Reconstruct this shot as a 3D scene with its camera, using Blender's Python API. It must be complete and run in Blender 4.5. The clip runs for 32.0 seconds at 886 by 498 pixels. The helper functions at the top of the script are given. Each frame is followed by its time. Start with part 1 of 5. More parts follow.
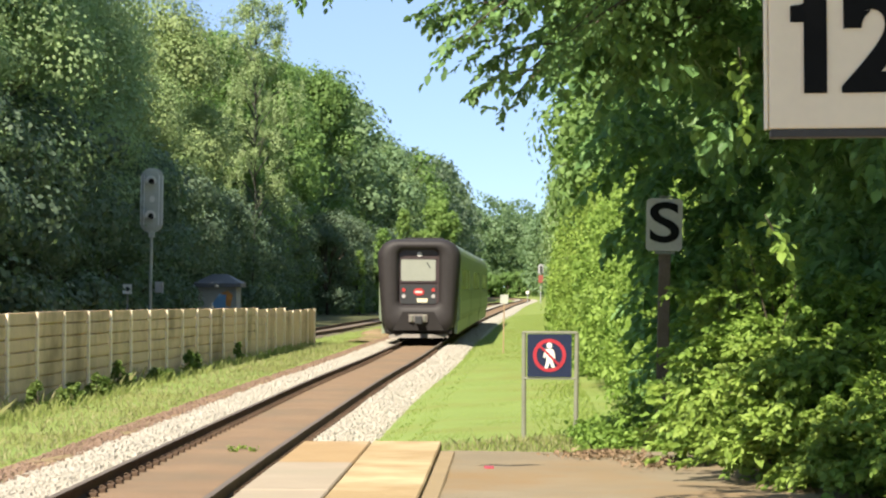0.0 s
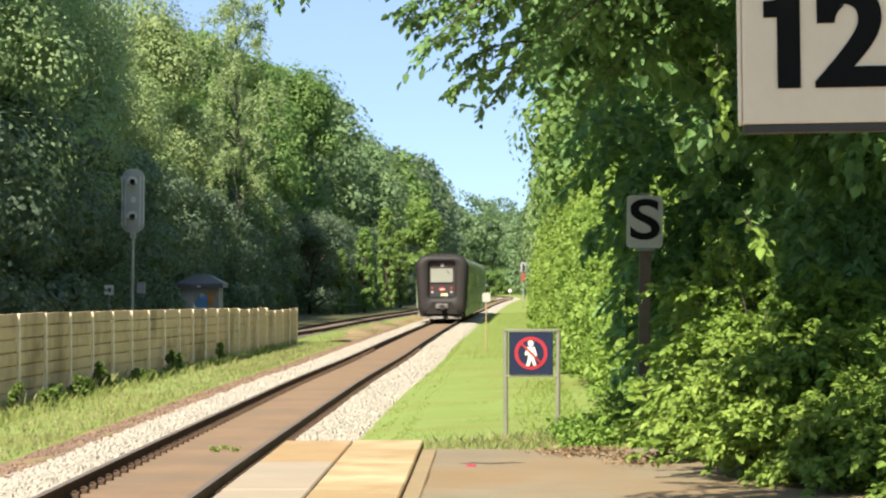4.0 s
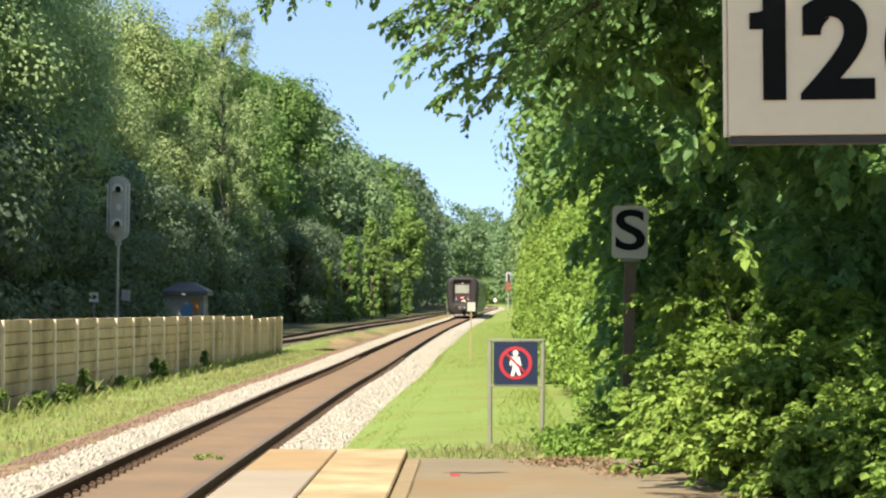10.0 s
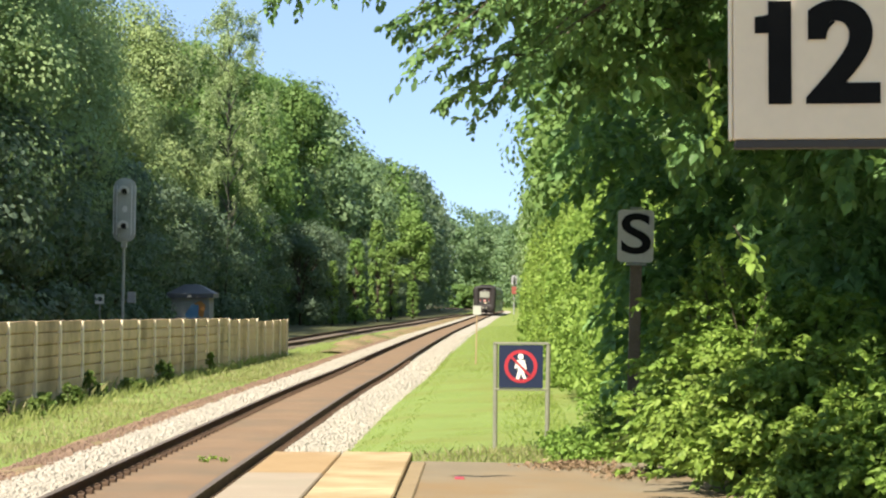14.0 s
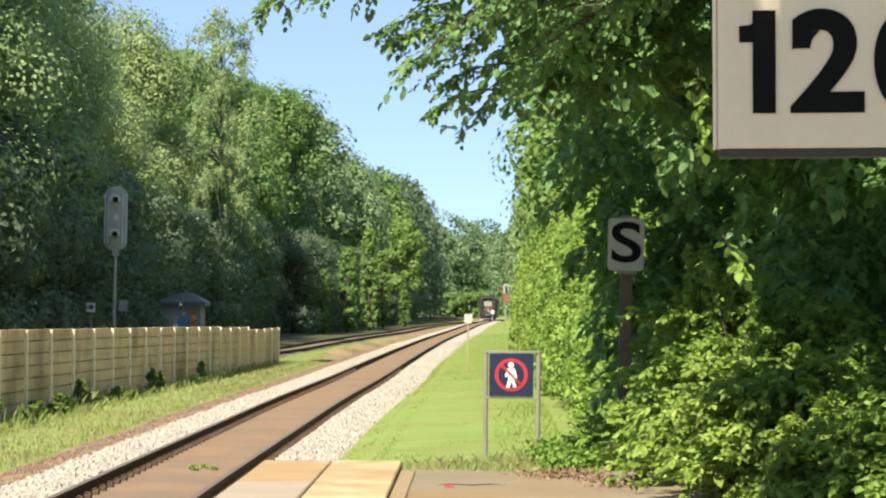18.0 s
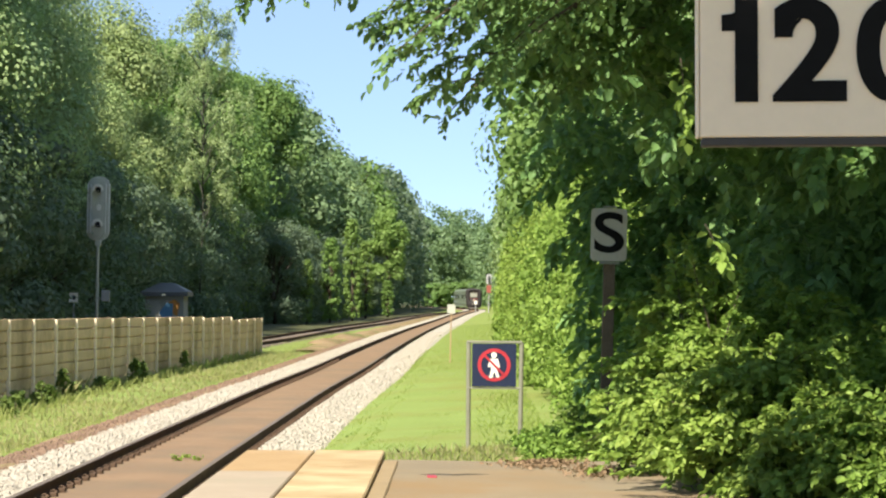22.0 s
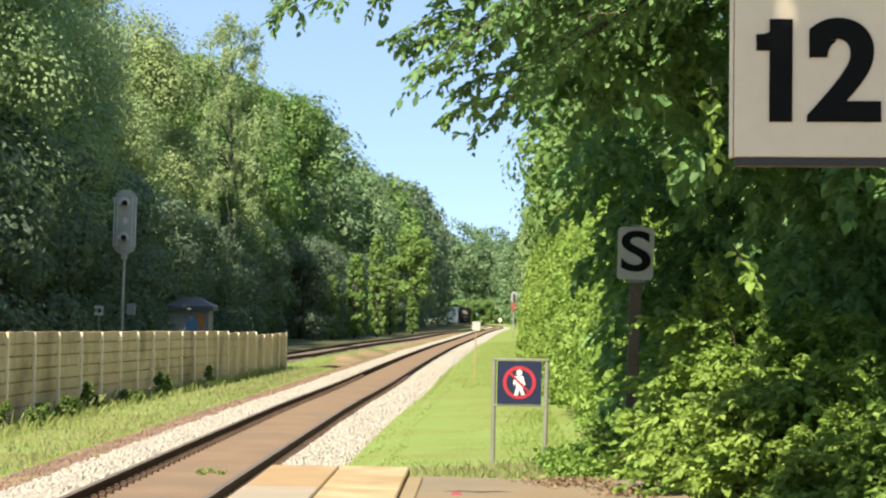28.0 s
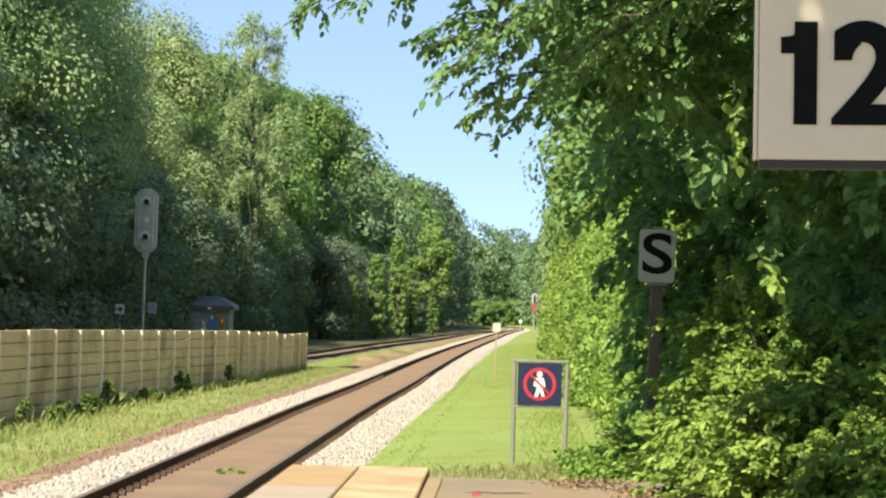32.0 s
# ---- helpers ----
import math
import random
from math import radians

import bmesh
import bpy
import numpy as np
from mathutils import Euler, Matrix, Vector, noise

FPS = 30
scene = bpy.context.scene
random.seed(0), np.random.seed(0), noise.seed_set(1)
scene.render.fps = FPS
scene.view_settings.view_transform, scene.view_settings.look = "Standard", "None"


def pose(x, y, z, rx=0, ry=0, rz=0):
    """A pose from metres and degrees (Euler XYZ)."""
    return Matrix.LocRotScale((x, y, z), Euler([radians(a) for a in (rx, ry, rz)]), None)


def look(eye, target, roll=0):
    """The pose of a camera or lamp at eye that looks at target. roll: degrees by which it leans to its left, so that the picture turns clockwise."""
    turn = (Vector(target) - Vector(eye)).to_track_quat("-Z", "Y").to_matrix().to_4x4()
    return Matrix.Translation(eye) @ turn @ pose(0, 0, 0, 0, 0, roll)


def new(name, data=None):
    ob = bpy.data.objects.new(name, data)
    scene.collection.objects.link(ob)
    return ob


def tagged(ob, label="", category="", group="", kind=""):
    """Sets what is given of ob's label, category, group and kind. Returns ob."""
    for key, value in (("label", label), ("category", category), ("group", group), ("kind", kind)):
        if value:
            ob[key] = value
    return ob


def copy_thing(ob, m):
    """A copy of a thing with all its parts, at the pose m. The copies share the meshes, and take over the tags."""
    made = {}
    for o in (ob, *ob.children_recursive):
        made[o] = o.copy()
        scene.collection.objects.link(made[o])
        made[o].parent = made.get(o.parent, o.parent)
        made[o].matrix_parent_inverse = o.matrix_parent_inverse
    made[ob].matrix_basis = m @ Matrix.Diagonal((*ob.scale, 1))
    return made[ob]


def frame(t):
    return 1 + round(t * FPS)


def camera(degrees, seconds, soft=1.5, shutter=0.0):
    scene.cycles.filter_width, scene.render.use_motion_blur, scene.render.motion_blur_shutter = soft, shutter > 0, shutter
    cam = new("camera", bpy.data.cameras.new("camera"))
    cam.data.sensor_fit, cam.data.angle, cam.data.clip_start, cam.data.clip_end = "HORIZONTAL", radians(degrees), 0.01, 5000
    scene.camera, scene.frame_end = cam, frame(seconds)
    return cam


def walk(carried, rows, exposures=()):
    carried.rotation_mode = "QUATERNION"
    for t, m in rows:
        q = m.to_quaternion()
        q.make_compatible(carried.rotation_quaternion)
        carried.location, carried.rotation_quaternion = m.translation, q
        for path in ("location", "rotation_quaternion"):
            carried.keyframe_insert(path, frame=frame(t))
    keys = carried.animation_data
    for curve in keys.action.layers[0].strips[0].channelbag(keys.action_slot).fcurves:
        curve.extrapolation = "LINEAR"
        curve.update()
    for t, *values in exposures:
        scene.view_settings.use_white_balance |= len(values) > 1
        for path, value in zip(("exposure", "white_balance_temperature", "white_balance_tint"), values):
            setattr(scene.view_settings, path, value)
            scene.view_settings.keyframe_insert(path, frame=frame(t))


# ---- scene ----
EYE_Z = 2.08


def aim(x, z, yaw, pitch, roll):
    """The camera's pose: yaw to the right, pitch up, picture turned clockwise, in degrees."""
    a, p = radians(yaw), radians(pitch)
    eye = Vector((x, 0.0, z))
    return look(eye, eye + Vector((math.sin(a) * math.cos(p), math.cos(a) * math.cos(p), math.sin(p))), roll)


HELD = [
    (0, -0.0218, 2.0832, -0.104, 0.789, 0.29),
    (0.5, -0.0239, 2.0832, -0.435, 0.639, 0.36),
    (1, -0.0249, 2.0829, -0.638, 0.870, 0.29),
    (1.5, -0.0265, 2.0829, -0.192, 0.983, 0.35),
    (2, -0.0336, 2.0807, -0.225, 0.659, 0.37),
    (2.5, -0.0523, 2.0866, -0.963, 0.339, 0.14),
    (3, -0.0294, 2.0833, -0.711, 0.708, 0.21),
    (3.5, -0.0110, 2.0801, 0.029, 0.664, 0.16),
    (5.5, 0.0001, 2.0815, 0.443, 1.286, -0.34),
    (6, -0.0003, 2.0814, 0.331, 1.182, -0.23),
    (6.5, -0.0012, 2.0814, 0.030, 1.047, -0.05),
    (7, -0.0038, 2.0825, -0.365, 0.978, 0.01),
    (7.5, -0.0011, 2.0794, -0.304, 0.982, 0.05),
    (8, -0.0035, 2.0822, -0.060, 1.054, 0.01),
    (8.5, -0.0083, 2.0794, 0.162, 1.101, 0.04),
    (9, -0.0071, 2.0801, 0.486, 1.084, 0.18),
    (9.5, -0.0054, 2.0807, 0.634, 1.003, 0.27),
    (10, -0.0035, 2.0814, 0.608, 0.964, 0.23),
    (10.5, -0.0056, 2.0796, 0.423, 0.936, 0.29),
    (11, -0.0043, 2.0773, 0.258, 1.085, 0.26),
    (11.5, -0.0048, 2.0822, 0.131, 1.234, 0.30),
    (12, -0.0014, 2.0840, 0.295, 1.215, 0.47),
    (12.5, 0.0001, 2.0806, 0.593, 1.067, 0.63),
    (13, -0.0015, 2.0804, 0.703, 0.959, 0.60),
    (13.5, -0.0003, 2.0806, 0.594, 1.019, 0.55),
    (14, -0.0003, 2.0801, 0.477, 1.035, 0.45),
    (14.5, -0.0012, 2.0808, 0.432, 1.029, 0.54),
    (16.5, 0.0131, 2.0811, 0.480, 1.054, 0.14),
    (17, 0.0152, 2.0819, 0.360, 1.183, 0.19),
    (17.5, 0.0169, 2.0823, 0.426, 1.242, 0.30),
    (18, 0.0176, 2.0819, 0.653, 1.219, 0.46),
    (18.5, 0.0181, 2.0805, 0.819, 1.206, 0.52),
    (19, 0.0161, 2.0801, 0.839, 1.224, 0.56),
    (19.5, 0.0152, 2.0819, 0.681, 1.294, 0.62),
    (20, 0.0179, 2.0810, 0.623, 1.310, 0.74),
    (20.5, 0.0164, 2.0810, 0.724, 1.157, 0.75),
    (21, 0.0178, 2.0816, 1.018, 0.943, 0.58),
    (21.5, 0.0212, 2.0788, 1.156, 0.926, 0.56),
    (22, 0.0195, 2.0768, 1.026, 1.014, 0.50),
    (22.5, 0.0160, 2.0781, 0.857, 1.096, 0.70),
    (23, 0.0116, 2.0785, 0.924, 1.122, 0.83),
    (23.5, 0.0091, 2.0804, 1.021, 1.079, 0.83),
    (24, 0.0053, 2.0785, 0.863, 0.976, 0.86),
    (24.5, 0.0018, 2.0760, 0.794, 1.031, 0.92),
    (25, -0.0004, 2.0757, 0.867, 1.179, 0.98),
    (25.5, -0.0013, 2.0792, 0.933, 1.204, 0.99),
    (27.5, 0.0066, 2.0763, 0.762, 1.400, 0.99),
    (28, 0.0023, 2.0758, 0.469, 1.377, 1.12),
    (28.5, 0.0021, 2.0764, 0.398, 1.336, 1.16),
    (29, 0.0038, 2.0749, 0.573, 1.283, 1.19),
    (29.5, 0.0008, 2.0734, 0.623, 1.277, 1.27),
    (30, -0.0005, 2.0701, 0.431, 1.430, 1.41),
    (30.5, -0.0010, 2.0746, 0.184, 1.481, 1.32),
    (31, -0.0045, 2.0742, 0.018, 1.392, 1.44),
    (31.5, -0.0075, 2.0742, -0.126, 1.304, 1.57),
    (32, -0.0032, 2.0739, 0.011, 1.391, 1.54),
]
cam = camera(19.3, 32.0, soft=2.2)
walk(cam, [(t, aim(x, z, yaw, pitch, roll)) for t, x, z, yaw, pitch, roll in HELD], [(0, 1.73, 6650, 13), (32, 1.73, 6650, 13)])

# ---- light ----
SUN_ELEV, SUN_AZ = 48.0, 206.0      # azimuth clockwise from +y: behind the camera, to its left
world = bpy.data.worlds.new("sky")
scene.world = world
world.use_nodes = True
wt = world.node_tree
sky = wt.nodes.new("ShaderNodeTexSky")
sky.sky_type, sky.sun_disc = "NISHITA", False
sky.sun_elevation, sky.sun_rotation = radians(SUN_ELEV), radians(SUN_AZ)
sky.altitude, sky.air_density, sky.dust_density, sky.ozone_density = 7500, 1.0, 0.0, 2.4
haze = wt.nodes.new("ShaderNodeMix")     # a thin even veil of haze over the whole clear sky
haze.data_type = "RGBA"
haze.inputs[0].default_value, haze.inputs[7].default_value = 0.65, (1.72, 2.5, 3.5, 1)
wt.links.new(sky.outputs[0], haze.inputs[6])
wt.links.new(haze.outputs[2], wt.nodes["Background"].inputs[0])
wt.nodes["Background"].inputs[1].default_value = 0.08
sun = new("sun", bpy.data.lights.new("sun", "SUN"))
sun.data.energy, sun.data.angle, sun.data.color = 3.7, radians(0.53), (1.0, 0.92, 0.75)
e, a = radians(SUN_ELEV), radians(SUN_AZ)
sun.matrix_world = look(Vector((math.sin(a) * math.cos(e), math.cos(a) * math.cos(e), math.sin(e))) * 60, (0, 0, 0))


# ---- materials ----
def mat(name, rough=0.6, metal=0.0, spec=0.4):
    m = bpy.data.materials.new(name)
    m.use_nodes = True
    b = m.node_tree.nodes["Principled BSDF"]
    b.inputs["Roughness"].default_value, b.inputs["Metallic"].default_value = rough, metal
    b.inputs["Specular IOR Level"].default_value = spec
    return m, m.node_tree, b


def node(nt, kind, **values):
    n = nt.nodes.new(kind)
    for key, v in values.items():
        n.inputs[key.replace("_", " ")].default_value = v
    return n


def ramp(nt, source, stops):
    r = nt.nodes.new("ShaderNodeValToRGB")
    while len(r.color_ramp.elements) < len(stops):
        r.color_ramp.elements.new(0.5)
    for el, (p, c) in zip(r.color_ramp.elements, stops):
        el.position, el.color = p, (*c, 1)
    nt.links.new(source, r.inputs[0])
    return r.outputs[0]


def mixed(nt, fac, c1, c2, mode="MIX"):
    n = nt.nodes.new("ShaderNodeMix")
    n.data_type, n.blend_type = "RGBA", mode
    for sock, v in ((n.inputs[0], fac), (n.inputs[6], c1), (n.inputs[7], c2)):
        if isinstance(v, bpy.types.NodeSocket):
            nt.links.new(v, sock)
        else:
            sock.default_value = v if isinstance(v, float) else (*v, 1)
    return n.outputs[2]


def speckled(name, dark, light, coarse=1.5, fine=40.0, rough=0.85, bump=0.3, metal=0.0, spec=0.3, depth=0.01, stain=None, lump=0.5):
    """A surface with stains at a coarse scale and grain at a fine one; scales in repeats a metre."""
    m, nt, b = mat(name, rough, metal, spec)
    pos = nt.nodes.new("ShaderNodeNewGeometry").outputs["Position"]
    n1 = node(nt, "ShaderNodeTexNoise", Scale=coarse, Detail=5.0, Roughness=0.6)
    n2 = node(nt, "ShaderNodeTexNoise", Scale=fine, Detail=3.0, Roughness=0.7)
    for n in (n1, n2):
        nt.links.new(pos, n.inputs["Vector"])
    mid = tuple((p + q) / 2 for p, q in zip(dark, light))
    c1 = ramp(nt, n1.outputs[0], [(0.3, dark), (0.52, mid), (0.72, light)])
    c2 = ramp(nt, n2.outputs[0], [(0.3, dark), (0.7, light)])
    c = mixed(nt, lump, c1, c2)
    if stain:
        n3 = node(nt, "ShaderNodeTexNoise", Scale=coarse * 0.37, Detail=6.0, Roughness=0.65)
        nt.links.new(pos, n3.inputs["Vector"])
        f = ramp(nt, n3.outputs[0], [(0.48, (0, 0, 0)), (0.66, (1, 1, 1))])
        c = mixed(nt, f, c, stain)
    nt.links.new(c, b.inputs["Base Color"])
    if bump:
        bp = node(nt, "ShaderNodeBump", Strength=bump, Distance=depth)
        nt.links.new(n2.outputs[0], bp.inputs["Height"])
        nt.links.new(bp.outputs[0], b.inputs["Normal"])
    return m


def leafy(name, dark, mid, light, shine=0.35, rough=0.55, spread=True):
    """Leaves: a colour of its own for each leaf, a coarse drift over the crown, and light that shines through."""
    m, nt, b = mat(name, rough, 0.0, 0.24)
    geo = nt.nodes.new("ShaderNodeNewGeometry")
    n1 = node(nt, "ShaderNodeTexNoise", Scale=0.35, Detail=3.0)
    nt.links.new(geo.outputs["Position"], n1.inputs["Vector"])
    add = nt.nodes.new("ShaderNodeMath")
    add.operation = "MULTIPLY_ADD"
    add.inputs[1].default_value = 0.6
    nt.links.new(geo.outputs["Random Per Island"], add.inputs[0])
    sub = nt.nodes.new("ShaderNodeMath")
    sub.operation = "MULTIPLY_ADD"
    sub.inputs[1].default_value, sub.inputs[2].default_value = 0.9, -0.25
    nt.links.new(n1.outputs[0], sub.inputs[0])
    nt.links.new(sub.outputs[0], add.inputs[2])
    col = ramp(nt, add.outputs[0], [(0.1, dark), (0.5, mid), (0.95, light)])
    if spread:
        info = nt.nodes.new("ShaderNodeObjectInfo")
        hue = node(nt, "ShaderNodeHueSaturation", Saturation=1.0, Value=1.0)
        mr = nt.nodes.new("ShaderNodeMapRange")
        mr.inputs[3].default_value, mr.inputs[4].default_value = 0.492, 0.508
        nt.links.new(info.outputs["Random"], mr.inputs[0])
        nt.links.new(mr.outputs[0], hue.inputs["Hue"])
        nt.links.new(col, hue.inputs["Color"])
        col = hue.outputs[0]
    nt.links.new(col, b.inputs["Base Color"])
    tr = nt.nodes.new("ShaderNodeBsdfTranslucent")
    warm = mixed(nt, 0.45, col, (0.20, 0.33, 0.06))
    nt.links.new(warm, tr.inputs[0])
    mx = nt.nodes.new("ShaderNodeMixShader")
    mx.inputs[0].default_value = shine
    nt.links.new(b.outputs[0], mx.inputs[1])
    nt.links.new(tr.outputs[0], mx.inputs[2])
    nt.links.new(mx.outputs[0], nt.nodes["Material Output"].inputs[0])
    return m


def plain(name, color, rough=0.5, metal=0.0, spec=0.4, grime=0.2, scale=8.0):
    """Paint or metal with a faint uneven film of dirt."""
    return speckled(name, tuple(c * (1 - grime) for c in color), tuple(min(1.0, c * (1 + grime * 0.6)) for c in color), scale * 0.3, scale * 4, rough, 0.06, metal, spec, 0.002)


def glowing(name, color, strength):
    m, nt, b = mat(name, 0.3)
    b.inputs["Base Color"].default_value = (*color, 1)
    b.inputs["Emission Color"].default_value, b.inputs["Emission Strength"].default_value = (*color, 1), strength
    return m


GRASS = speckled("grass", (0.135, 0.190, 0.048), (0.195, 0.255, 0.075), 0.7, 9.0, 0.95, 0.12, 0.0, 0.15, 0.03, (0.160, 0.178, 0.048))
MEADOW = leafy("rough_grass_blade", (0.27, 0.32, 0.10), (0.36, 0.40, 0.14), (0.45, 0.48, 0.20), 0.6, 0.6, False)
BLADE = leafy("grass_blade", (0.26, 0.34, 0.08), (0.33, 0.42, 0.108), (0.40, 0.48, 0.16), 0.6, 0.6, False)
STRAW = leafy("dry_grass_blade", (0.22, 0.22, 0.09), (0.33, 0.32, 0.15), (0.46, 0.43, 0.25), 0.5, 0.7, False)
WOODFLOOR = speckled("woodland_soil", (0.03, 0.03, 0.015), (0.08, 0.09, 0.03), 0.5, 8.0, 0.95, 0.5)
SOIL = speckled("dry_soil", (0.138, 0.094, 0.053), (0.313, 0.235, 0.141), 0.9, 14.0, 0.95, 0.7, 0.0, 0.1, 0.03, (0.092, 0.122, 0.035))
BALLAST = speckled("pale_ballast", (0.26, 0.243, 0.205), (0.41, 0.385, 0.33), 6.0, 22.0, 0.9, 0.6, 0.0, 0.2, 0.04, None, 0.25)
STONE = speckled("ballast_stone", (0.24, 0.224, 0.19), (0.44, 0.41, 0.355), 3.0, 35.0, 0.88, 0.3)
BROWNSTONE = speckled("rusty_stone", (0.118, 0.076, 0.056), (0.252, 0.176, 0.129), 3.0, 35.0, 0.9, 0.3)
BED = speckled("rusty_track_bed", (0.148, 0.098, 0.064), (0.24, 0.166, 0.106), 1.1, 45.0, 0.92, 0.5, 0.0, 0.15, 0.012, (0.156, 0.118, 0.081), 0.6)
DARKBED = speckled("dark_track_bed", (0.07, 0.055, 0.045), (0.19, 0.15, 0.115), 1.0, 30.0, 0.92, 0.5)
RAILSIDE = speckled("rusty_rail", (0.045, 0.03, 0.022), (0.12, 0.08, 0.055), 3.0, 60.0, 0.92, 0.2, 0.0, 0.12)
RAILTOP = plain("worn_rail_head", (0.13, 0.105, 0.085), 0.75, 0.2)
SLAB = speckled("concrete_slab", (0.255, 0.208, 0.158), (0.325, 0.275, 0.212), 1.6, 50.0, 0.9, 0.25, 0.0, 0.2, 0.004, (0.259, 0.227, 0.171))
YSLAB = speckled("yellow_washed_slab", (0.247, 0.173, 0.088), (0.330, 0.244, 0.135), 1.3, 45.0, 0.88, 0.25, 0.0, 0.2, 0.004, (0.435, 0.349, 0.213))
OSLAB = speckled("ochre_washed_slab", (0.255, 0.171, 0.086), (0.344, 0.244, 0.135), 1.7, 45.0, 0.88, 0.25, 0.0, 0.2, 0.004, (0.374, 0.312, 0.213))
ASPHALT = speckled("worn_asphalt", (0.140, 0.116, 0.081), (0.251, 0.212, 0.147), 0.8, 70.0, 0.92, 0.4, 0.0, 0.2, 0.006, (0.208, 0.140, 0.072))
YPAINT = speckled("faded_yellow_line", (0.20, 0.150, 0.085), (0.28, 0.215, 0.125), 3.0, 40.0, 0.85, 0.2)
CRACK = plain("tar_crack", (0.03, 0.027, 0.024), 0.9)
LITTER = leafy("dead_leaf", (0.09, 0.06, 0.035), (0.17, 0.115, 0.07), (0.25, 0.175, 0.11), 0.1, 0.8, False)
FENCEBOARD = speckled("weathered_concrete_board", (0.57, 0.408, 0.256), (0.74, 0.552, 0.362), 0.9, 20.0, 0.9, 0.3, 0.0, 0.2, 0.006, (0.292, 0.215, 0.129))
FENCEPOST = speckled("pale_concrete_post", (0.80, 0.65, 0.48), (0.94, 0.80, 0.62), 1.2, 30.0, 0.9, 0.2)
PALEBOARD = speckled("pale_new_board", (0.50, 0.46, 0.38), (0.68, 0.63, 0.54), 1.2, 30.0, 0.9, 0.2)
GALV = plain("galvanised_steel", (0.225, 0.236, 0.192), 0.5, 0.6, 0.5, 0.25)
GREYPAINT = plain("grey_paint", (0.33, 0.34, 0.35), 0.5, 0.1, 0.4, 0.25)
DARKPAINT = plain("dark_paint", (0.03, 0.032, 0.035), 0.5)
NAVY = plain("navy_enamel", (0.011, 0.017, 0.045), 0.4)
RED = plain("red_enamel", (0.345, 0.024, 0.036), 0.45)
WHITE = plain("white_enamel", (0.66, 0.65, 0.60), 0.45, 0.0, 0.4, 0.1)
OFFWHITE = plain("dulled_cream_enamel", (0.90, 0.75, 0.56), 0.55, 0.0, 0.3, 0.08, 3.0)
DARKRIM = plain("dark_grey_rim", (0.055, 0.05, 0.045), 0.6)
DULLSIGN = plain("weathered_white_enamel", (0.481, 0.453, 0.385), 0.6, 0.0, 0.3, 0.2)
BLACK = plain("black_lettering", (0.010, 0.010, 0.010), 0.8, 0.0, 0.1)
SIGNPOST = plain("weathered_pale_post", (0.20, 0.205, 0.155), 0.65, 0.15, 0.4, 0.25)
MARKERPLATE = plain("greyed_white_plate", (0.38, 0.39, 0.35), 0.6, 0.0, 0.3, 0.15)
SIGNALGREY = plain("pale_signal_grey", (0.44, 0.46, 0.41), 0.5, 0.1, 0.4, 0.3)
SIGNALTRIM = plain("lit_edge_trim", (0.70, 0.71, 0.70), 0.4, 0.2, 0.5, 0.2)
DULLRED = plain("red_lamp_tone", (0.24, 0.065, 0.05), 0.7)
OLDWOOD = speckled("dark_old_timber", (0.075, 0.055, 0.039), (0.195, 0.145, 0.105), 4.0, 60.0, 0.9, 0.3)
RUSTPOST = plain("rusty_post", (0.36, 0.26, 0.155), 0.8)
BARK = speckled("bark", (0.035, 0.028, 0.02), (0.12, 0.10, 0.075), 2.0, 18.0, 0.95, 0.8, 0.0, 0.15, 0.03)
GREYBARK = speckled("grey_bark", (0.04, 0.042, 0.036), (0.12, 0.12, 0.10), 2.0, 18.0, 0.95, 0.6, 0.0, 0.15, 0.02)
FOREST = leafy("woodland_leaf", (0.225, 0.315, 0.155), (0.290, 0.395, 0.185), (0.355, 0.465, 0.22), 0.46)
LIGHTWOOD = leafy("young_beech_leaf", (0.110, 0.200, 0.062), (0.150, 0.255, 0.075), (0.195, 0.310, 0.095), 0.45)
BIRCHLEAF = leafy("birch_leaf", (0.25, 0.33, 0.155), (0.33, 0.42, 0.20), (0.40, 0.49, 0.25), 0.45)
# dark leaf: the shade at the wood's foot is put into its colour
SHADELEAF = leafy("shade_toned_leaf", (0.088, 0.132, 0.092), (0.125, 0.180, 0.118), (0.168, 0.230, 0.142), 0.40)
# the bluish haze of distance is mixed into this leaf green
FARLEAF = leafy("hazy_far_leaf", (0.115, 0.185, 0.095), (0.155, 0.24, 0.12), (0.20, 0.295, 0.15), 0.4)
OLIVELEAF = leafy("willow_leaf", (0.18, 0.25, 0.10), (0.24, 0.32, 0.13), (0.31, 0.38, 0.17), 0.36)
YOUNGLEAF = leafy("young_maple_leaf", (0.14, 0.235, 0.06), (0.195, 0.31, 0.085), (0.26, 0.39, 0.12), 0.5)
CANOPY = leafy("elm_leaf", (0.070, 0.138, 0.053), (0.140, 0.250, 0.086), (0.255, 0.405, 0.140), 0.40)
HEDGE = leafy("hornbeam_leaf", (0.135, 0.210, 0.044), (0.220, 0.328, 0.066), (0.325, 0.450, 0.100), 0.48)
BUSHLEAF = leafy("bramble_leaf", (0.105, 0.180, 0.036), (0.185, 0.290, 0.055), (0.300, 0.420, 0.095), 0.38)
WEEDLEAF = leafy("weed_leaf", (0.07, 0.11, 0.03), (0.12, 0.18, 0.045), (0.18, 0.25, 0.07), 0.4)
RUBBER = plain("black_rubber", (0.022, 0.019, 0.020), 0.62, 0.0, 0.35, 0.3, 2.0)
# the green cast in both car colours stands for mirrored greenery
ALU = plain("green_cast_aluminium", (0.20, 0.245, 0.175), 0.42, 0.4, 0.5, 0.12, 1.5)
CARGREY = plain("green_cast_car_paint", (0.28, 0.33, 0.24), 0.4, 0.4, 0.5, 0.1, 1.5)
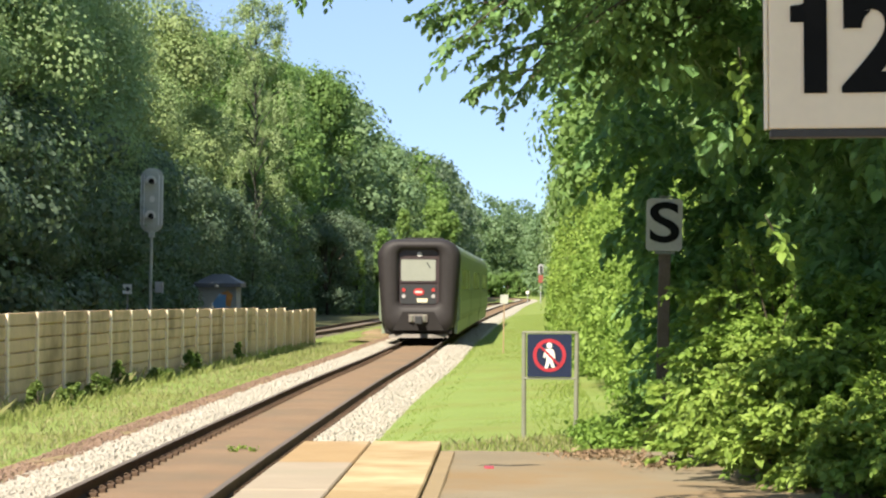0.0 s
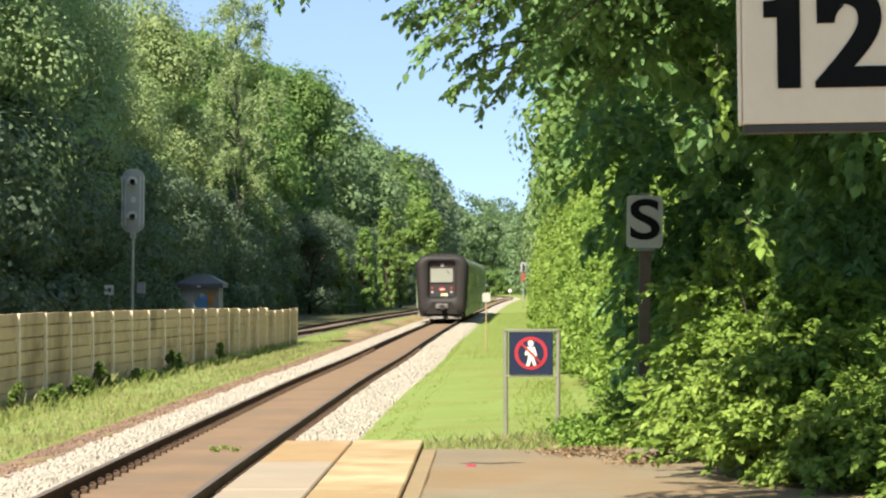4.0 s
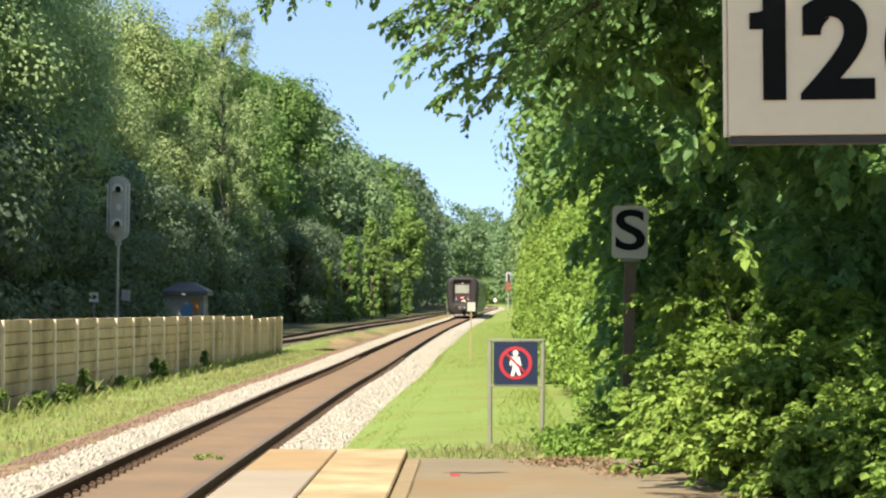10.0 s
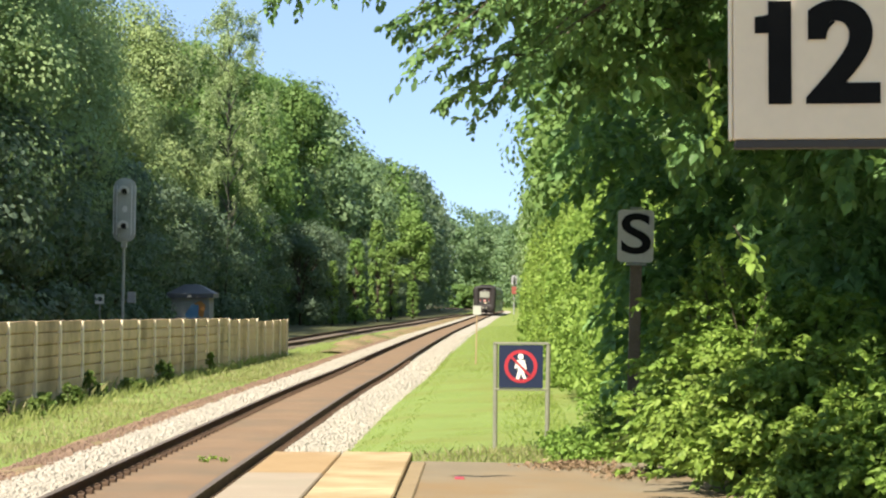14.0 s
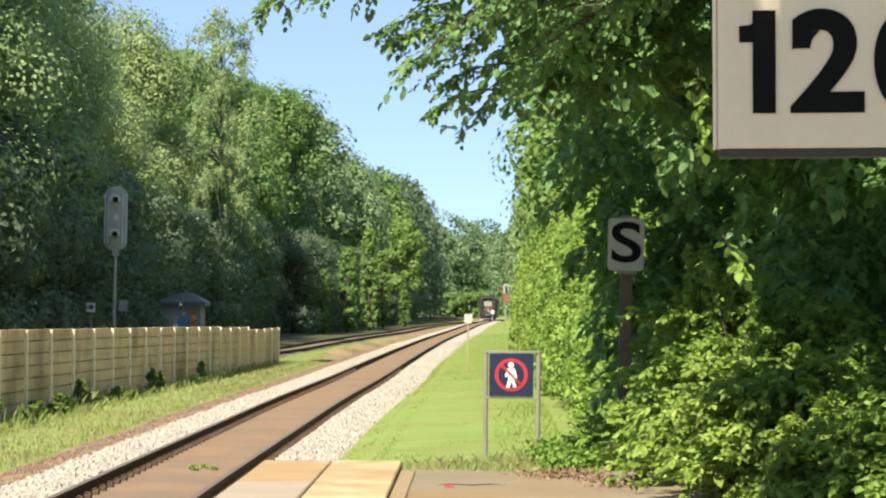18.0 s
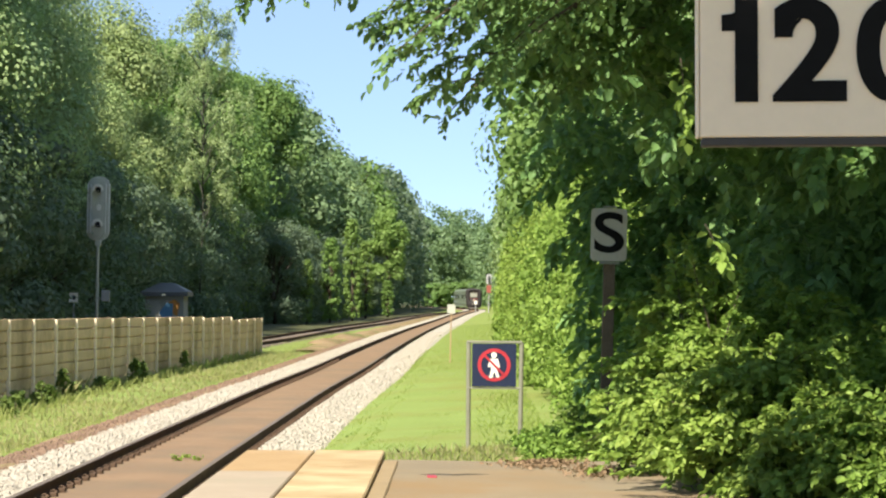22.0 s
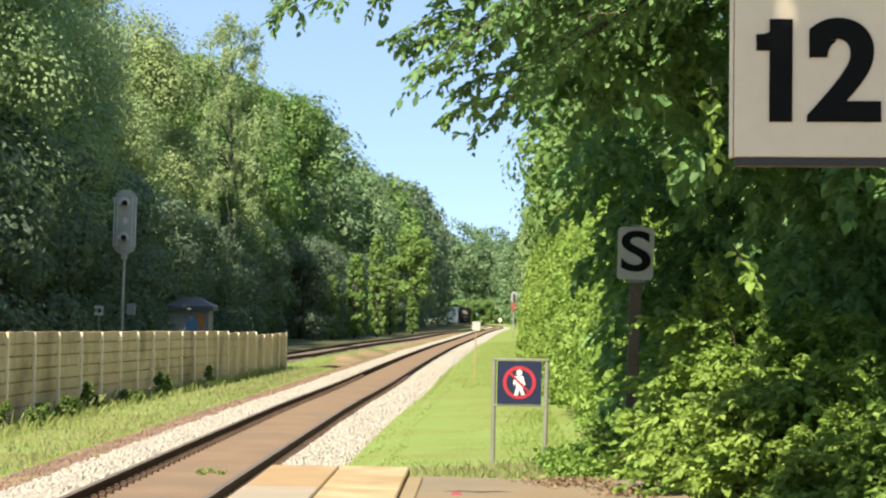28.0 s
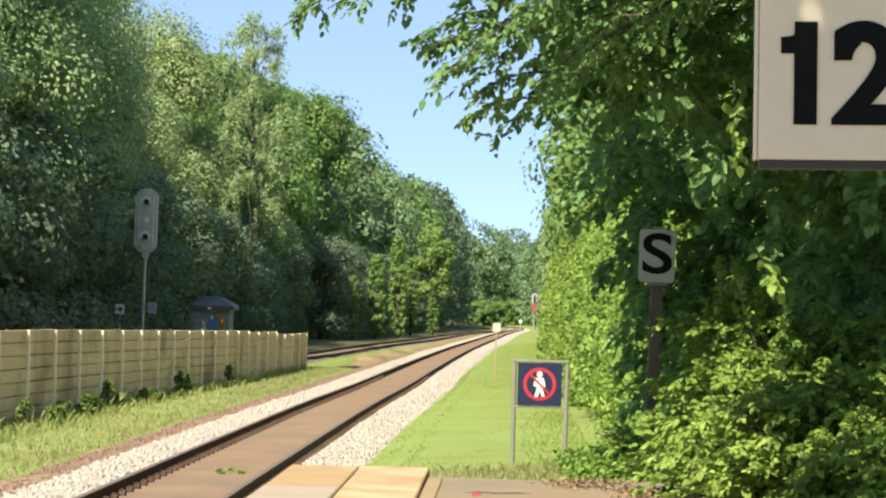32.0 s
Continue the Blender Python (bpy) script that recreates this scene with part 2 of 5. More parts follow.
UNDER = plain("soot_and_shade_black", (0.013, 0.011, 0.011), 0.85)
PANEL = plain("dark_cab_panel", (0.05, 0.035, 0.036), 0.35)
PLOWGREY = plain("dusty_plough", (0.16, 0.145, 0.13), 0.7)
PLATEYEL = plain("pale_number_plate", (0.78, 0.72, 0.50), 0.5)
LAMPRED = glowing("red_tail_lamp", (0.34, 0.035, 0.03), 0.03)
LENS = plain("clear_lamp_glass", (0.385, 0.364, 0.364), 0.15, 0.0, 0.6, 0.1)
REDLOGO = plain("bright_red_enamel", (0.369, 0.034, 0.034), 0.4)
GLASS = plain("dark_window_glass", (0.05, 0.06, 0.05), 0.25, 0.0, 0.7, 0.1)
SCREEN = plain("dusty_windscreen", (0.23, 0.245, 0.21), 0.5, 0.0, 0.7, 0.12)
BLUEGRAF = plain("blue_spray_paint", (0.10, 0.24, 0.42), 0.6)
ORANGEGRAF = plain("orange_spray_paint", (0.45, 0.20, 0.05), 0.6)
HUTWALL = speckled("grey_hut_plaster", (0.20, 0.21, 0.20), (0.36, 0.36, 0.33), 1.0, 20.0, 0.9, 0.2)
HUTROOF = plain("slate_grey_roof", (0.10, 0.105, 0.115), 0.6)


# ---- mesh helpers ----
class Shape:
    """Vertices and faces gathered for one mesh."""

    def __init__(self):
        self.v, self.f, self.slots = [], [], []

    def add(self, vs, fs, slot=0):
        k = len(self.v)
        self.v.extend([tuple(p) for p in vs])
        self.f.extend([[i + k for i in q] for q in fs])
        self.slots.extend([slot] * len(fs))
        return self

    def box(self, x0, x1, y0, y1, z0, z1, bevel=0.0, slot=0, m=None):
        bm = bmesh.new()
        bmesh.ops.create_cube(bm, size=1.0, matrix=Matrix.LocRotScale(((x0 + x1) / 2, (y0 + y1) / 2, (z0 + z1) / 2), None, (x1 - x0, y1 - y0, z1 - z0)))
        if bevel:
            bmesh.ops.bevel(bm, geom=bm.edges[:], offset=bevel, segments=2, affect="EDGES", profile=0.6)
        if m is not None:
            bm.transform(m)
        bm.verts.index_update()
        self.add([v.co[:] for v in bm.verts], [[v.index for v in q.verts] for q in bm.faces], slot)
        bm.free()
        return self

    def tube(self, path, radii, n=8, slot=0, cap=True):
        rings = []
        pts = [Vector(p) for p in path]
        for i, p in enumerate(pts):
            d = (pts[min(i + 1, len(pts) - 1)] - pts[max(i - 1, 0)]).normalized()
            u = d.orthogonal().normalized() if abs(d.z) > 0.95 else Vector((0, 0, 1)).cross(d).normalized()
            w = d.cross(u)
            rings.append([p + float(radii[i]) * (math.cos(6.28319 * k / n) * u + math.sin(6.28319 * k / n) * w) for k in range(n)])
        return self.loft(rings, slot, cap)

    def loft(self, rings, slot=0, cap=False):
        n = len(rings[0])
        fs = [(i * n + k, i * n + (k + 1) % n, (i + 1) * n + (k + 1) % n, (i + 1) * n + k) for i in range(len(rings) - 1) for k in range(n)]
        if cap:
            fs += [list(range(n))[::-1], [(len(rings) - 1) * n + k for k in range(n)]]
        return self.add([p for r in rings for p in r], fs, slot)

    def plate(self, outline, y0, y1, slot=0):
        """An upright plate: an outline of (x, z) from y0 to y1."""
        return self.loft([[(x, y0, z) for x, z in outline], [(x, y1, z) for x, z in outline]], slot, True)


def mesh_of(name, shape, mats, smooth=False):
    me = bpy.data.meshes.new(name)
    me.from_pydata(shape.v, [], shape.f)
    for m in mats if isinstance(mats, (list, tuple)) else [mats]:
        me.materials.append(m)
    me.polygons.foreach_set("material_index", shape.slots)
    if smooth:
        me.polygons.foreach_set("use_smooth", [True] * len(me.polygons))
    me.update()
    return me


def part(name, shape, mats, parent=None, label="", smooth=False, at=None):
    ob = new(name, shape if isinstance(shape, bpy.types.Mesh) else mesh_of(name, shape, mats, smooth))
    if parent is not None:
        ob.parent = parent
    if at is not None:
        ob.matrix_basis = at
    if label:
        ob["label"] = label
    return ob


def thing(name, label, category, at=None, group="", kind=""):
    ob = new(name)
    ob.empty_display_size = 0.2
    if at is not None:
        ob.matrix_basis = at
    return tagged(ob, label, category, group, kind)


def disc(cx, cz, rx, rz, n=24):
    return [(cx + rx * math.cos(6.28319 * k / n), cz + rz * math.sin(6.28319 * k / n)) for k in range(n)]


def rounded(x0, x1, z0, z1, r, n=5):
    pts = []
    for cx, cz, a0 in ((x1 - r, z1 - r, 0), (x0 + r, z1 - r, 90), (x0 + r, z0 + r, 180), (x1 - r, z0 + r, 270)):
        for k in range(n):
            t = radians(a0 + 90 * k / (n - 1))
            pts.append((cx + r * math.cos(t), cz + r * math.sin(t)))
    return pts


# ---- the line of the track ----
LINE = [(-75, -5.6), (0, -3.75), (21.25, -3.2), (30, -3.02), (40, -2.75), (56.25, -2.29), (67.5, -1.87), (76.25, -1.56), (97.5, -0.95), (123.75, -0.12), (150, 0.78), (172.5, 1.6),
        (193.75, 2.45), (216.25, 3.38), (241.25, 4.38), (293.75, 6.42), (330, 7.95), (348.75, 8.8), (375, 10), (410, 11.65), (442.5, 13.3), (476.25, 14.4), (487, 14.7), (503, 15.0),
        (519, 15.0), (535, 14.5), (544, 14.0), (562, 12.7), (580, 11.15), (590, 10.15), (599, 8.9), (608, 7.2), (636, 0.8), (664, -6.0), (775, -34), (912.5, -72)]
LY, LX = np.array([p[0] for p in LINE], float), np.array([p[1] for p in LINE], float)
_fine = np.arange(-75, 912, 1.0)
_kern = np.hanning(17)
_smooth = np.convolve(np.pad(np.interp(_fine, LY, LX), 8, "edge"), _kern / _kern.sum(), "valid")


def cx(y):
    """The track's middle at y."""
    return float(np.interp(y, _fine, _smooth))


def cz(y):
    """The rail top's height at y: the line falls gently in the distance."""
    return -0.0012 * max(0.0, min(y, 775) - 62.5)


def heading(y):
    return math.atan2(-(cx(y + 1.5) - cx(y - 1.5)), 3.0)


def gap2(y):
    """How far the second track lies to the left of the first."""
    return float(np.interp(y, [0, 75, 97.5, 127.5, 175, 219, 264, 344, 412, 875], [8.5, 7.6, 6.9, 5.9, 5.5, 4.6, 4.5, 3.2, 0.6, 0.0]))

# ---- ground ----
def strip(y0, y1, step, offsets, z_of, x_of=None, bulge=0.0, seed=1):
    """A band of ground along the track: columns at offsets from its middle, with heights from z_of(offset, y)."""
    s = Shape()
    ys = np.arange(y0, y1 + step * 0.5, step)
    rows = []
    for y in ys:
        mid = (x_of or cx)(y)
        rows.append([(mid + u, y, z_of(u, y) + cz(y) + bulge * (noise.noise(Vector((u * 1.3 + seed, y * 0.8, seed))))) for u in offsets])
    n = len(offsets)
    s.add([p for r in rows for p in r], [(i * n + k, i * n + k + 1, (i + 1) * n + k + 1, (i + 1) * n + k) for i in range(len(rows) - 1) for k in range(n - 1)])
    return s


def lawn(u, y):
    """The grass sheet's height over the rail top, by the distance from the track's middle."""
    near = max(0.0, min(1.0, (42.5 - y) / 15))
    rise = np.interp(u, [-3000, -60, -16, -6, -2.75, -2.35, -1.5, 1.2, 1.7, 2.4, 5, 20, 60, 3000],
                     [-0.5, -0.3, -0.1, -0.18, -0.22, -0.32, -0.42, -0.42, -0.28, -0.12, 0.02, 0.1, -0.3, -0.5])
    return float(rise + (0.36 * near if u > 2.4 else 0.0))


cols = [-3000, -800, -200, -60, -30, -20, -16, -12, -9, -7.5, -6, -5, -4, -3.4, -3.0, -2.6, -2.2, -1.9, -1.5, 0, 1.4, 1.75, 2.1, 2.6, 3.0, 3.5, 4, 4.6, 5.2, 6, 8, 12, 20, 40, 60, 200, 800, 3000]
g = Shape()
lines = [-2500, -500, -75] + list(range(-50, 27, 11)) + list(np.arange(27.5, 112, 1.5)) + list(range(112, 375, 6)) + list(range(375, 780, 12)) + [1000, 1700, 4000]
for y in lines:
    mid = cx(max(-75, min(y, 494)))
    g.v.extend((mid + u, y, lawn(u, y) + cz(y) + (0.02 * noise.noise(Vector((u * 0.9, y * 0.5, 3.0))) if 2.2 < abs(u) < 30 else 0.0)) for u in cols)
n = len(cols)
g.f = [(i * n + k, i * n + k + 1, (i + 1) * n + k + 1, (i + 1) * n + k) for i in range(len(lines) - 1) for k in range(n - 1)]
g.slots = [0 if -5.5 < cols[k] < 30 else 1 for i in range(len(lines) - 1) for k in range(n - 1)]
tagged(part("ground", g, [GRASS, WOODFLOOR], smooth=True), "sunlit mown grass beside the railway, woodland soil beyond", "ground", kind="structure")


def shoulder_l(u, y):
    return float(np.interp(u, [-2.45, -2.0, -1.5, -0.9, -0.82], [-0.33, -0.17, -0.1, -0.12, -0.16]))


def reach(y):
    """How far the ballast reaches on the right."""
    return float(np.interp(y, [37.5, 56, 87.5, 146, 250], [1.5, 1.6, 1.85, 2.1, 2.2]))


def shoulder_r(u, y):
    return float(np.interp(u, [0.82, 0.95, reach(y) - 0.35, reach(y) + 0.1, reach(y) + 0.4], [-0.16, -0.12, -0.13, -0.26, -0.45]))


ballast = thing("ballast", "pale crushed stone ballast along the railway track", "ballast", kind="structure")
part("ballast_bed", strip(-72, 500, 2.0, [-2.1, -1.8, -1.5, -1.2, -0.82], shoulder_l, bulge=0.03), BALLAST, ballast)
part("ballast_bed", strip(-72, 512, 2.0, [0.82, 1.0, 1.2, 1.4, 1.6, 1.8, 2.05, 2.35], shoulder_r, bulge=0.03, seed=5), BALLAST, ballast)
part("ballast_bed", strip(500, 700, 4.0, [-2.3, -1.6, -0.82], shoulder_l), BROWNSTONE, ballast, "dark brown ballast round the bend")
part("earth_edge", strip(-72, 188, 1.5, [-2.7, -2.5, -2.3, -2.1, -1.92, -1.8], lambda u, y: float(np.interp(u, [-2.7, -2.4, -1.9, -1.8], [-0.27, -0.2, -0.13, -0.16])), bulge=0.05, seed=9), SOIL, ballast, "brown earth along the ballast")

RSEED = np.random.RandomState(4)


def stones(count, y0, y1, u0, u1, z_of, size, seed):
    """Loose broken stones, each a squashed lump with its own shape."""
    rs = np.random.RandomState(seed)
    base = np.array([(-1, -0.6, -0.5), (0.9, -0.8, -0.5), (1, 0.7, -0.4), (-0.7, 0.9, -0.5), (-0.5, -0.5, 0.6), (0.6, -0.4, 0.8), (0.4, 0.6, 0.6), (-0.6, 0.4, 0.7)], float)
    quads = [(0, 3, 2, 1), (4, 5, 6, 7), (0, 1, 5, 4), (1, 2, 6, 5), (2, 3, 7, 6), (3, 0, 4, 7)]
    s = Shape()
    for i in range(count):
        y = y0 + (y1 - y0) * rs.rand() ** 1.6
        u = u0 + (u1 - u0) * rs.rand()
        r = size * (0.6 + 0.8 * rs.rand())
        t = rs.rand() * 6.283
        c, d = math.cos(t), math.sin(t)
        p = base * (1 + 0.5 * (rs.rand(8, 3) - 0.5)) * r * np.array([1, 0.85, 0.75])
        x, yy = p[:, 0] * c - p[:, 1] * d, p[:, 0] * d + p[:, 1] * c
        z = p[:, 2] + z_of(u, y) + cz(y) + r * 0.25
        s.add(zip(x + cx(y) + u, yy + y, z), quads)
    return s


tagged(part("ballast_stones", stones(11000, 25, 160, -1.92, -0.9, shoulder_l, 0.036, 1), STONE), "loose pale ballast stones beside the rail", "stones", kind="stuff")
tagged(part("ballast_stones", stones(9000, 30, 160, 0.98, 1.85, shoulder_r, 0.036, 2), STONE), "loose pale ballast stones beside the rail", "stones", kind="stuff")
tagged(part("brown_stones", stones(4200, 25, 137, -2.55, -1.8, lambda u, y: float(np.interp(u, [-2.7, -2.4, -1.9, -1.8], [-0.27, -0.2, -0.13, -0.14])), 0.034, 3), BROWNSTONE), "scattered rusty stones at the ballast edge", "stones", kind="stuff")

# ---- railway tracks ----
RAIL = [(-0.036, 0.0), (0.036, 0.0), (0.036, -0.03), (0.012, -0.045), (0.012, -0.13), (0.07, -0.15), (0.07, -0.165), (-0.07, -0.165), (-0.07, -0.15), (-0.012, -0.13), (-0.012, -0.045), (-0.036, -0.03)]


def rail(y0, y1, side, x_of):
    s = Shape()
    ys = np.concatenate([np.arange(y0, min(y1, 150), 2.0), np.arange(max(y0, 150), y1 + 1, 4.0)])
    n = len(RAIL)
    for y in ys:
        s.v.extend((x_of(y) + side + p, y, q + cz(y)) for p, q in RAIL)
    for i in range(len(ys) - 1):
        for k in range(n):
            s.f.append((i * n + k, i * n + (k + 1) % n, (i + 1) * n + (k + 1) % n, (i + 1) * n + k))
            s.slots.append(1 if k == 0 else 0)
    return s


main = thing("railway_track", "single railway track with rusty rails on a brown filled bed", "railway track", kind="structure")
part("track_bed", strip(-72, 762, 2.0, [-0.84, -0.4, 0.0, 0.4, 0.84], lambda u, y: -0.15 + 0.015 * math.cos(u * 3)), BED, main)
for side in (-0.753, 0.753):
    part("rail", rail(-72, 762, side, cx), [RAILSIDE, RAILTOP], main)
clip = Shape().box(-0.055, 0.055, -0.07, 0.07, -0.02, 0.035, 0.012).tube([(-0.05, 0.03, 0.03), (0.0, 0.05, 0.055), (0.05, 0.02, 0.03)], [0.012] * 3, 6)
clip = mesh_of("rail_clip", clip, RAILSIDE)
for i in range(100):
    y = 27.3 + 0.605 * i
    for side in (-0.655, 0.86):
        part("rail_clip", clip, None, main, at=pose(cx(y) + side, y, -0.14, 0, 0, math.degrees(heading(y))))


def second(y):
    return cx(y) - gap2(y)


siding = thing("railway_siding", "second railway track with dark rails behind the fence", "railway track", kind="structure")
part("track_bed", strip(37, 406, 3.0, [-1.6, -1.1, -0.5, 0.5, 1.1, 1.6], lambda u, y: -0.30 + 0.2 * max(0, 1 - (abs(u) / 1.6) ** 2), x_of=second, bulge=0.03), DARKBED, siding)
for side in (-0.753, 0.753):
    part("rail", rail(37, 388, side, second), [RAILSIDE, RAILSIDE], siding)

tagged(part("soil_strip", strip(105, 375, 2.5, [-3.7, -3.3, -2.9, -2.5, -2.15], lambda u, y: float(np.interp(u, [-3.7, -3.1, -2.5, -2.15], [-0.24, -0.12, -0.16, -0.27])), bulge=0.09, seed=21), SOIL, smooth=True), "bare sandy soil between the two tracks", "soil", kind="structure")
# heaps of dry soil between the two tracks
for i, (y, du, w, l, h) in enumerate([(124, -3.1, 1.0, 10, 0.34), (140, -3.0, 1.0, 11, 0.36), (160, -2.9, 0.8, 10, 0.25), (181, -2.9, 0.8, 15, 0.22), (212, -2.5, 0.7, 20, 0.2), (256, -2.4, 0.7, 25, 0.2)]):
    s = Shape()
    rings = []
    for k in range(7):
        f = 1 - k / 6
        rings.append([(w * f ** 0.8 * math.cos(t) * (1 + 0.3 * noise.noise(Vector((math.cos(t), math.sin(t), i + k * 0.3)))), l * 0.5 * f ** 0.8 * math.sin(t),
                       -0.05 + h * (1 - f ** 2) + 0.04 * noise.noise(Vector((math.cos(t) * 2, math.sin(t) * 3, i * 3.0 + k)))) for t in np.linspace(0, 6.2832, 25)[:-1]])
    s.loft(rings, 0, True)
    tagged(part("soil_mound", s, SOIL, smooth=True, at=pose(cx(y) + du, y, lawn(du, y) + cz(y) - 0.02, 0, 0, math.degrees(heading(y)))), "low heap of dry sandy soil between the tracks", "soil heap", "soil heaps")

# ---- platform ----
DECK = 0.58
platform = thing("platform", "station platform end with worn asphalt and concrete edge slabs", "platform", kind="structure")


def deck(u, y):
    return (cx(y) + u, y)


def deck_block(s, u0, u1, y0, y1, z0, z1, drop=0.0):
    c = [deck(u0, y0), deck(u1, y0), deck(u1, y1), deck(u0, y1)]
    b = 0.012
    cc = [deck(u0 + b, y0 + b), deck(u1 - b, y0 + b), deck(u1 - b, y1 - b), deck(u0 + b, y1 - b)]
    s.loft([[(x, y, z0) for x, y in c], [(x, y, z1 - b) for x, y in c], [(x, y, z1) for x, y in cc]], 0, True)
    return s


part("platform_core", deck_block(Shape(), 1.78, 2.98, -30, 24.6, -0.45, DECK - 0.11), SLAB, platform)
s = Shape()
ys = [-30, -10, 0, 8, 14] + list(np.arange(17, 24.4, 0.6)) + [24.4]
n = 9
for y in ys:
    for k in range(n):
        u = 3.02 + (9.0 - 3.02) * (k / (n - 1)) ** 1.5
        lip = 0.25 * noise.noise(Vector((u * 1.2, 4.0, 1.0))) if y == ys[-1] and k else 0.0
        s.v.append((cx(y) + u, y + lip - 0.1 * (k / n), DECK - 0.05 + 0.012 * noise.noise(Vector((u, y * 0.7, 2.0)))))
for i in range(len(ys) - 1):
    for k in range(n - 1):
        s.f.append((i * n + k, i * n + k + 1, (i + 1) * n + k + 1, (i + 1) * n + k))
        s.slots.append(0)
k0 = len(s.v)
last = s.v[(len(ys) - 1) * n:]
s.v.extend((x, y + 0.05, -0.2) for x, y, z in last)
for k in range(n - 1):
    s.f.append(((len(ys) - 1) * n + k, (len(ys) - 1) * n + k + 1, k0 + k + 1, k0 + k))
    s.slots.append(0)
part("asphalt", s, ASPHALT, platform, "worn grey-brown asphalt")
part("yellow_line", deck_block(Shape(), 3.06, 3.20, -30, 24.1, DECK - 0.06, DECK - 0.034), YPAINT, platform, "faded yellow painted strip")
y = 25.0
row = 0
while y > -14:
    l = 2.95 if row else 3.02
    part("slab", deck_block(Shape(), 1.73, 2.375, y - l + 0.012, y, DECK - 0.1, DECK + 0.004 * (row % 2)), OSLAB if row == 0 else SLAB, platform, "ochre concrete edge slab" if row == 0 else "")
    part("slab", deck_block(Shape(), 2.39, 3.05, y - l - 1.75 + 0.012, (y + 0.02) if row == 0 else y - 1.75, DECK - 0.1, DECK + 0.003), YSLAB, platform, "yellow-washed concrete slab" if row == 0 else "")
    y -= l
    row += 1
for pts, w in (([(0.22, 22.44), (0.36, 22.5), (0.52, 22.41), (0.7, 22.52), (0.86, 22.56)], 0.016),):
    part("crack", Shape().tube([(x, y, DECK - 0.056) for x, y in pts], [w * f for f in ([0.4] + [1.0] * (len(pts) - 2) + [0.3])], 6), CRACK, platform, "dark crack in the asphalt")

part("paint_mark", Shape().box(0.30, 0.38, 22.1, 22.35, DECK - 0.056, DECK - 0.044, 0.003), RED, platform, "small red paint mark on the asphalt")

# ---- fence ----
def fence_x(y):
    return -10.236 + 0.0507 * y


BAY = 2.56
fence = thing("fence", "weathered concrete board fence with pale posts", "fence")
post_mesh = mesh_of("post", Shape().box(-0.045, 0.026, -0.072, 0.072, 0.0, 1.822, 0.006), FENCEPOST)
def fence_board():
    """A board with a rebate along its lower edge, which leaves a recessed joint."""
    return Shape().box(-0.03, 0.022, 0.0, BAY - 0.15, 0.028, 0.242, 0.006).box(-0.03, -0.015, 0.0, BAY - 0.15, -0.006, 0.032)


board_mesh = mesh_of("board", fence_board(), FENCEBOARD)
pale_mesh = mesh_of("board", fence_board(), PALEBOARD)
turn = math.degrees(-math.atan(0.0507))
for i in range(-4, 21):
    y = 48.9 + BAY * i
    top = 1.55 - 0.0165 * max(0, i) if i < 14 else 1.34 - 0.004 * i if i < 17 else 1.16
    part("post", post_mesh, None, fence, at=pose(fence_x(y) + 0.042, y, top - 1.84, 0, 0, turn))
    if i < 20:
        t2 = top if i not in (13, 16) else top - (0.05 if i == 13 else 0.11)
        for k in range(7):
            jit = 0.006 * RSEED.randn()
            part("board", pale_mesh if (k == 3 and i == -4) else board_mesh, None, fence, at=pose(fence_x(y + 0.09) + jit, y + 0.09, t2 - 0.015 - 0.245 * (k + 1), 0, 0, turn))

# ---- signs ----
def words(name, text, size, m, parent, at, bold=0.0, wide=1.0):
    cu = bpy.data.curves.new(name, "FONT")
    cu.body, cu.size, cu.align_x, cu.align_y, cu.offset, cu.extrude = text, size, "CENTER", "CENTER", bold, 0.0015
    cu.materials.append(m)
    ob = new(name, cu)
    ob.parent = parent
    ob.matrix_basis = at @ Matrix.Diagonal((wide, 1, 1, 1))
    return ob


def board_120():
    t = thing("stop_board", "white hanging platform board with large black digits", "sign", pose(0.747, 6.25, 2.461, 0, -0.6, -5))
    casing = part("casing", Shape().box(0, 0.66, 0.0, 0.07, 0.0, 0.44, 0.006), OFFWHITE, t)
    part("lower_edge", Shape().box(0.004, 0.656, 0.002, 0.075, -0.02, -0.001, 0.003), DARKRIM, t, "dark grey lower rim")
    part("side_rim", Shape().box(-0.009, -0.001, 0.0, 0.07, 0.0, 0.44, 0.003), OFFWHITE, t)
    for x in (0.10, 0.54):
        part("hanger", Shape().box(x, x + 0.03, 0.03, 0.05, 0.44, 1.8), GREYPAINT, t, "grey hanger bar")
    for ch, x, w in (("1", 0.112, 1.06), ("2", 0.263, 1.08), ("0", 0.464, 1.08)):
        words("digit", ch, 0.335, BLACK, casing, pose(x, -0.003, 0.195, 90, 0, 0), 0.0095, w)
    part("digit_flag", Shape().plate([(0.053, 0.256), (0.107, 0.256), (0.107, 0.320), (0.098, 0.320), (0.089, 0.303), (0.075, 0.297), (0.053, 0.295)], -0.0038, -0.0005), BLACK, casing)
    part("digit_foot", Shape().plate([(0.182, 0.240), (0.222, 0.240), (0.225, 0.256), (0.232, 0.269), (0.243, 0.279), (0.243, 0.284), (0.215, 0.278), (0.182, 0.262)], -0.0046, -0.0005), BLACK, casing)
    return t


